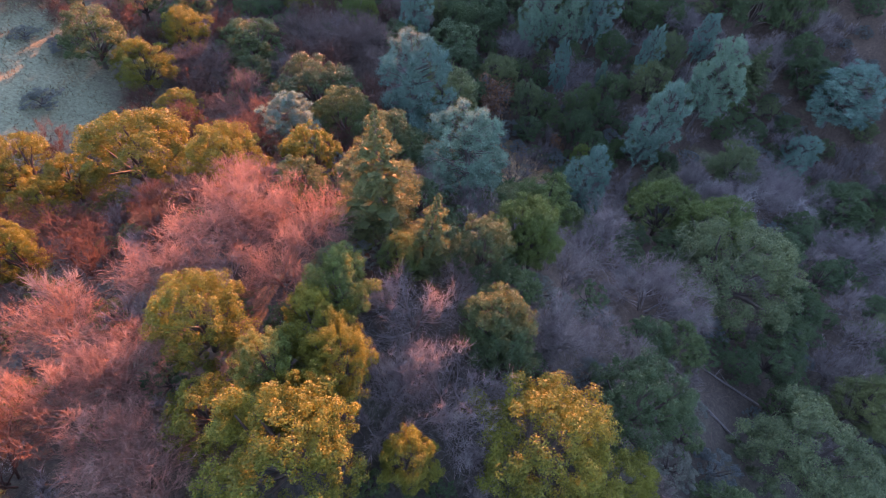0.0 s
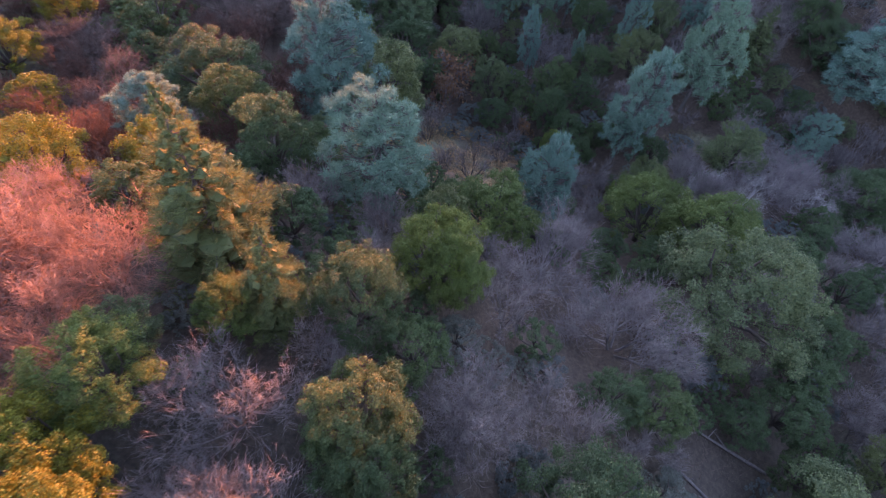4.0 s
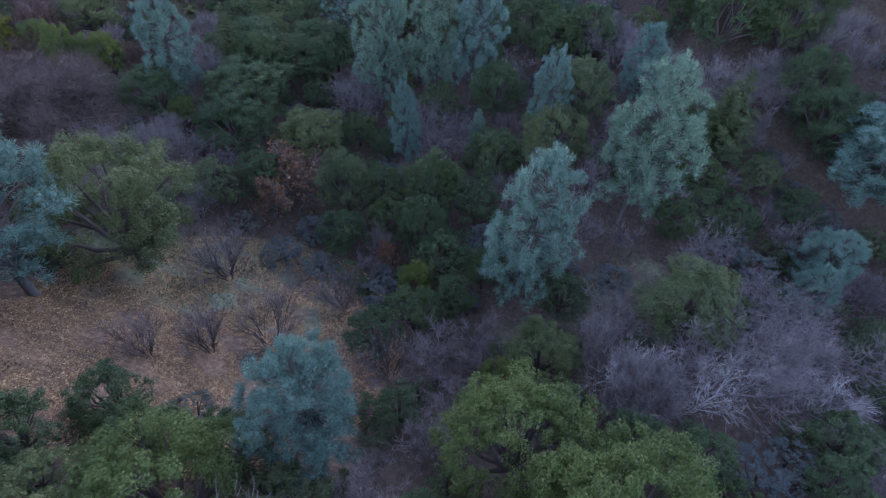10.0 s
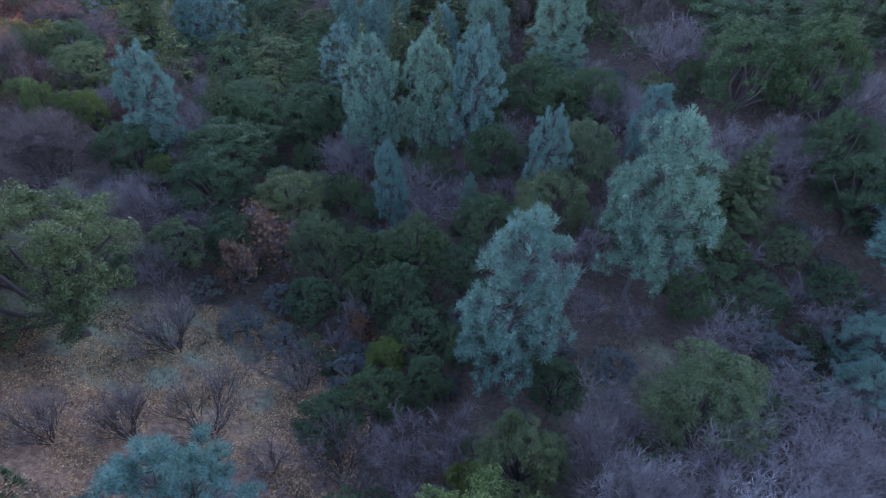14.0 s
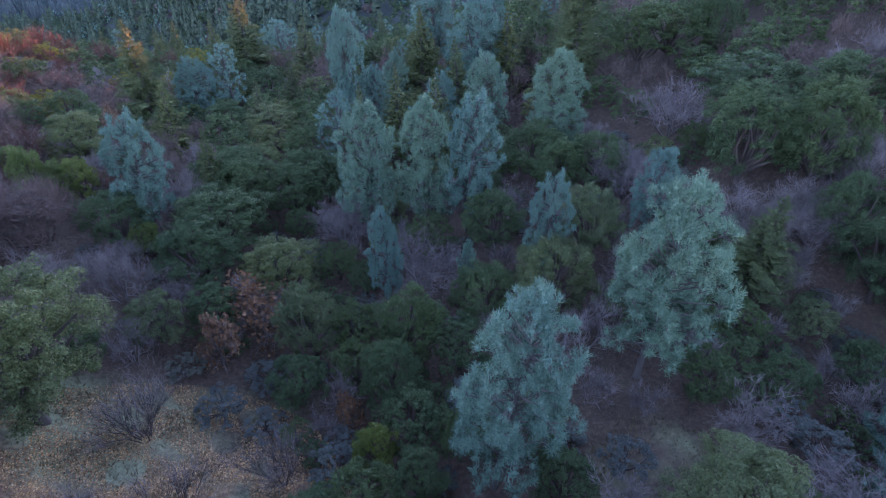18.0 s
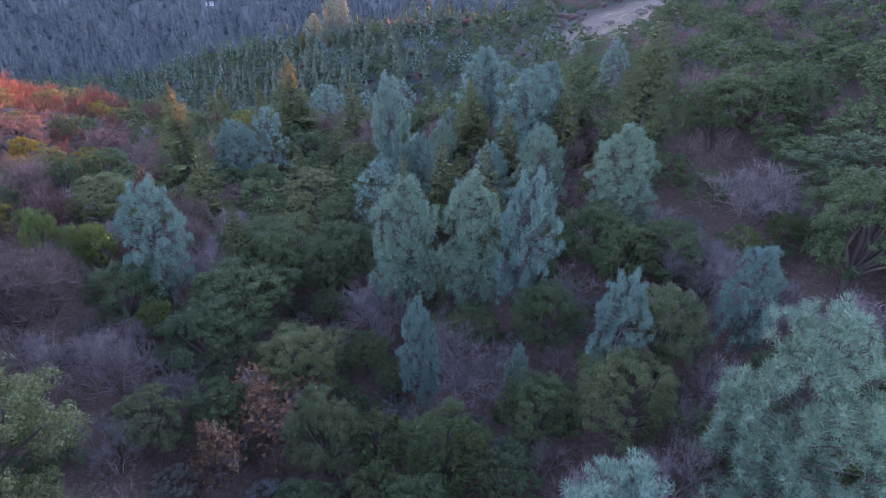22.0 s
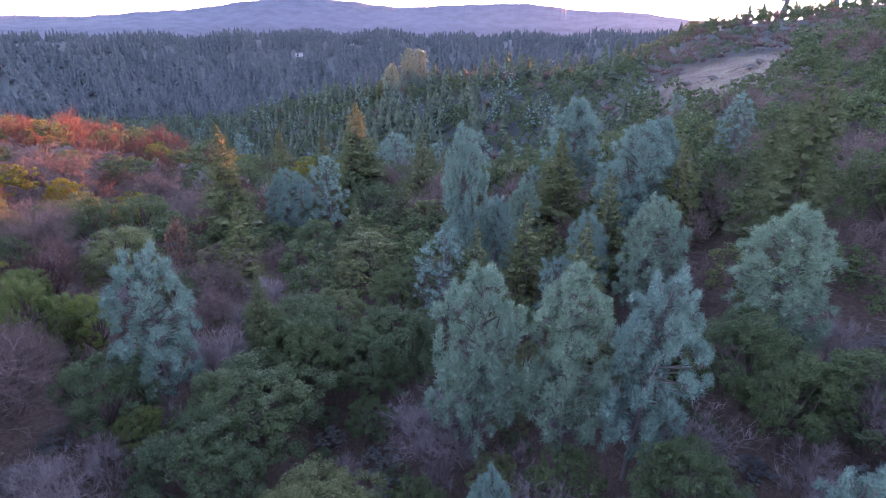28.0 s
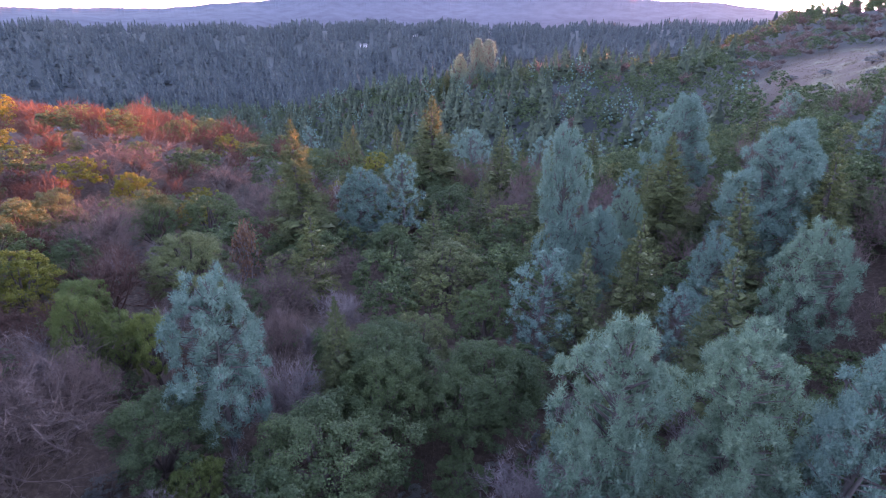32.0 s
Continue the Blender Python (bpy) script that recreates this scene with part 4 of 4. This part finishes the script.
tagged(new("undergrowth", link_mesh("undergrowth", v, f, [TWIG_BROWN])), "dry brown stems and brush under the trees", "undergrowth", kind="stuff")


n = 80000
a, q = rng.uniform(0, 6.283, n), rng.uniform(0, 1, n) ** 0.6
lx, ly = 12 + 14 * q * np.cos(a), 61 + 14 * q * np.sin(a)
lift = np.stack([lx, ly, ground(lx, ly) + 0.12 * np.sin(lx * 1.3 + 0.7 * ly) * np.sin(ly * 1.1 - 0.4 * lx) + 0.07], 1)
tagged(new("leaf_litter", link_mesh("leaf_litter", *leaves(lift, np.tile([0, 0, 1.0], (n, 1)), 0.115, 0.5), [LITTER])), "dry tan leaves strewn over the open slope", "leaf litter", kind="stuff")

# tufts of winter grass on the open ground
tufts = []
for gxc, gyc, rx, ry, n in ((64, 246, 24, 36, 9000), (-51, 59, 17, 20, 9000), (9, 67, 11, 7, 7000), (46.5, 67.5, 5.5, 4, 1200)):
    a, q = rng.uniform(0, 6.283, n), rng.uniform(0, 1, n) ** 0.55
    tx, ty = gxc + rx * q * np.cos(a), gyc + ry * q * np.sin(a)
    dense = np.sin(tx * 0.9 + 1.7 * np.sin(ty * 0.5)) + np.sin(ty * 1.1 + 1.3 * np.sin(tx * 0.6)) + rng.normal(size=n) * 0.8 > -0.2
    tx, ty = tx[dense], ty[dense]
    base = np.stack([tx, ty, ground(tx, ty) - 0.05], 1)
    tufts.append(needles(base, unit(rng.normal(size=base.shape) * [0.7, 0.7, 0.2] + [0, 0, 1.0]), 0.42, 0.06))
tagged(new("winter_grass", link_mesh("winter_grass", *join(tufts), [DRY_GRASS])), "tufts of pale dry winter grass on open ground", "grass", kind="stuff")

# ---- dead wood ----
SNAG = [bare_meshes(2, 420, 0.6, thin=0.45, deep=4, wood=DEAD_WOOD, twig=0.6), bare_meshes(2, 320, 0.5, thin=0.42, deep=4, wood=DEAD_WOOD, twig=0.6)]
plant("dead_tree", "bleached white dead tree with crooked limbs", "dead tree", "dead trees", SNAG, [(42.5, 56.2, 7, 7), (47.5, 54.5, 6, 7), (-22, 9, 7, 4), (-21, 140, 13, 4), (56, 55, 6, 7)])
for x, y, ang, ln in ((30, 19, 140, 9), (33, 23, 155, 7), (-19, 7, 60, 5)):
    log = tagged(new("fallen_log"), "grey fallen log on the leaf litter", "log", "fallen logs")
    d = np.array([math.cos(radians(ang)), math.sin(radians(ang)), 0]) * ln / 2
    pts = [np.array([x, y, 0]) + d * k for k in (-1, -0.5, 0, 0.5, 1)]
    pts = [(p[0], p[1], float(ground(p[0], p[1])) + 0.16) for p in pts]
    part("trunk", link_mesh("log_trunk", *tube(pts, [0.14, 0.13, 0.115, 0.09, 0.06], 8), [LOG_GREY], smooth_faces=True), log)
    for k in (1, 2, 3):
        end = np.array(pts[k]) + rng.normal(size=3) * [0.8, 0.8, 0.2] + [0, 0, 0.7]
        part("branch_stub", link_mesh("log_stub", *tube(bent(pts[k], end, 4, 0.2), [0.07, 0.05, 0.035, 0.015], 5), [LOG_GREY], smooth_faces=True), log)


# ---- houses in the forest across the valley ----
def box_mesh(name, x0, x1, y0, y1, z0, z1, mat):
    v = [(x, y, z) for z in (z0, z1) for x, y in ((x0, y0), (x1, y0), (x1, y1), (x0, y1))]
    return link_mesh(name, v, [(3, 2, 1, 0), (4, 5, 6, 7), (0, 1, 5, 4), (1, 2, 6, 5), (2, 3, 7, 6), (3, 0, 4, 7)], [mat])


def house(x, y, wide, deep, high, spin, z=None):
    base = float(ground(x, y)) if z is None else z
    ob = thing("house", "small white house among the distant conifers", "house", pose(x, y, base, 0, 0, spin), "distant houses")
    w, d = wide / 2, deep / 2
    walls = [(-w, -d, -2), (w, -d, -2), (w, d, -2), (-w, d, -2), (-w, -d, high), (w, -d, high), (w, d, high), (-w, d, high), (-w, 0, high + 2.2), (w, 0, high + 2.2)]
    part("wall", link_mesh("house_wall", walls, [(0, 1, 5, 4), (1, 2, 6, 9, 5), (2, 3, 7, 6), (3, 0, 4, 8, 7)], [WALL_WHITE]), ob)
    for cx in (-0.32 * wide, -0.08 * wide, 0.3 * wide):
        pane = part("window", box_mesh("house_window", cx - 0.6, cx + 0.6, -d - 0.05, -d + 0.05, 1.1, 2.5, PANE_DARK), ob, "dark window in a grey frame")
        part("sill", box_mesh("house_sill", cx - 0.75, cx + 0.75, -d - 0.15, -d - 0.003, 0.98, 1.08, TRIM_GREY), pane)
        part("lintel", box_mesh("house_lintel", cx - 0.75, cx + 0.75, -d - 0.12, -d - 0.003, 2.52, 2.66, TRIM_GREY), pane)
    part("door", box_mesh("house_door", 0.06 * wide, 0.06 * wide + 1, -d - 0.06, -d + 0.05, 0, 2.1, TRIM_GREY), ob, "grey front door")
    part("chimney", box_mesh("house_chimney", 0.2 * wide, 0.2 * wide + 0.8, 0.3, 1.1, high + 0.5, high + 3.2, ROOF_GREY), ob)
    e = 0.6
    roof = [(-w - e, -d - e, high - 0.3), (w + e, -d - e, high - 0.3), (w + e, 0, high + 2.4), (-w - e, 0, high + 2.4), (-w - e, d + e, high - 0.3), (w + e, d + e, high - 0.3)]
    roof += [(p[0], p[1], p[2] + 0.25) for p in roof]
    part("roof", link_mesh("house_roof", roof, [(6, 7, 8, 9), (9, 8, 11, 10), (0, 3, 2, 1), (3, 4, 5, 2), (0, 1, 7, 6), (4, 10, 11, 5), (0, 6, 9, 3), (3, 9, 10, 4), (1, 2, 8, 7), (2, 5, 11, 8)], [ROOF_GREY]), ob)


for az, r, wide, spin in HOMES:
    x, y = 27 + r * math.sin(radians(az)), 67 + r * math.cos(radians(az))
    house(x, y, wide, 7, 4, spin)
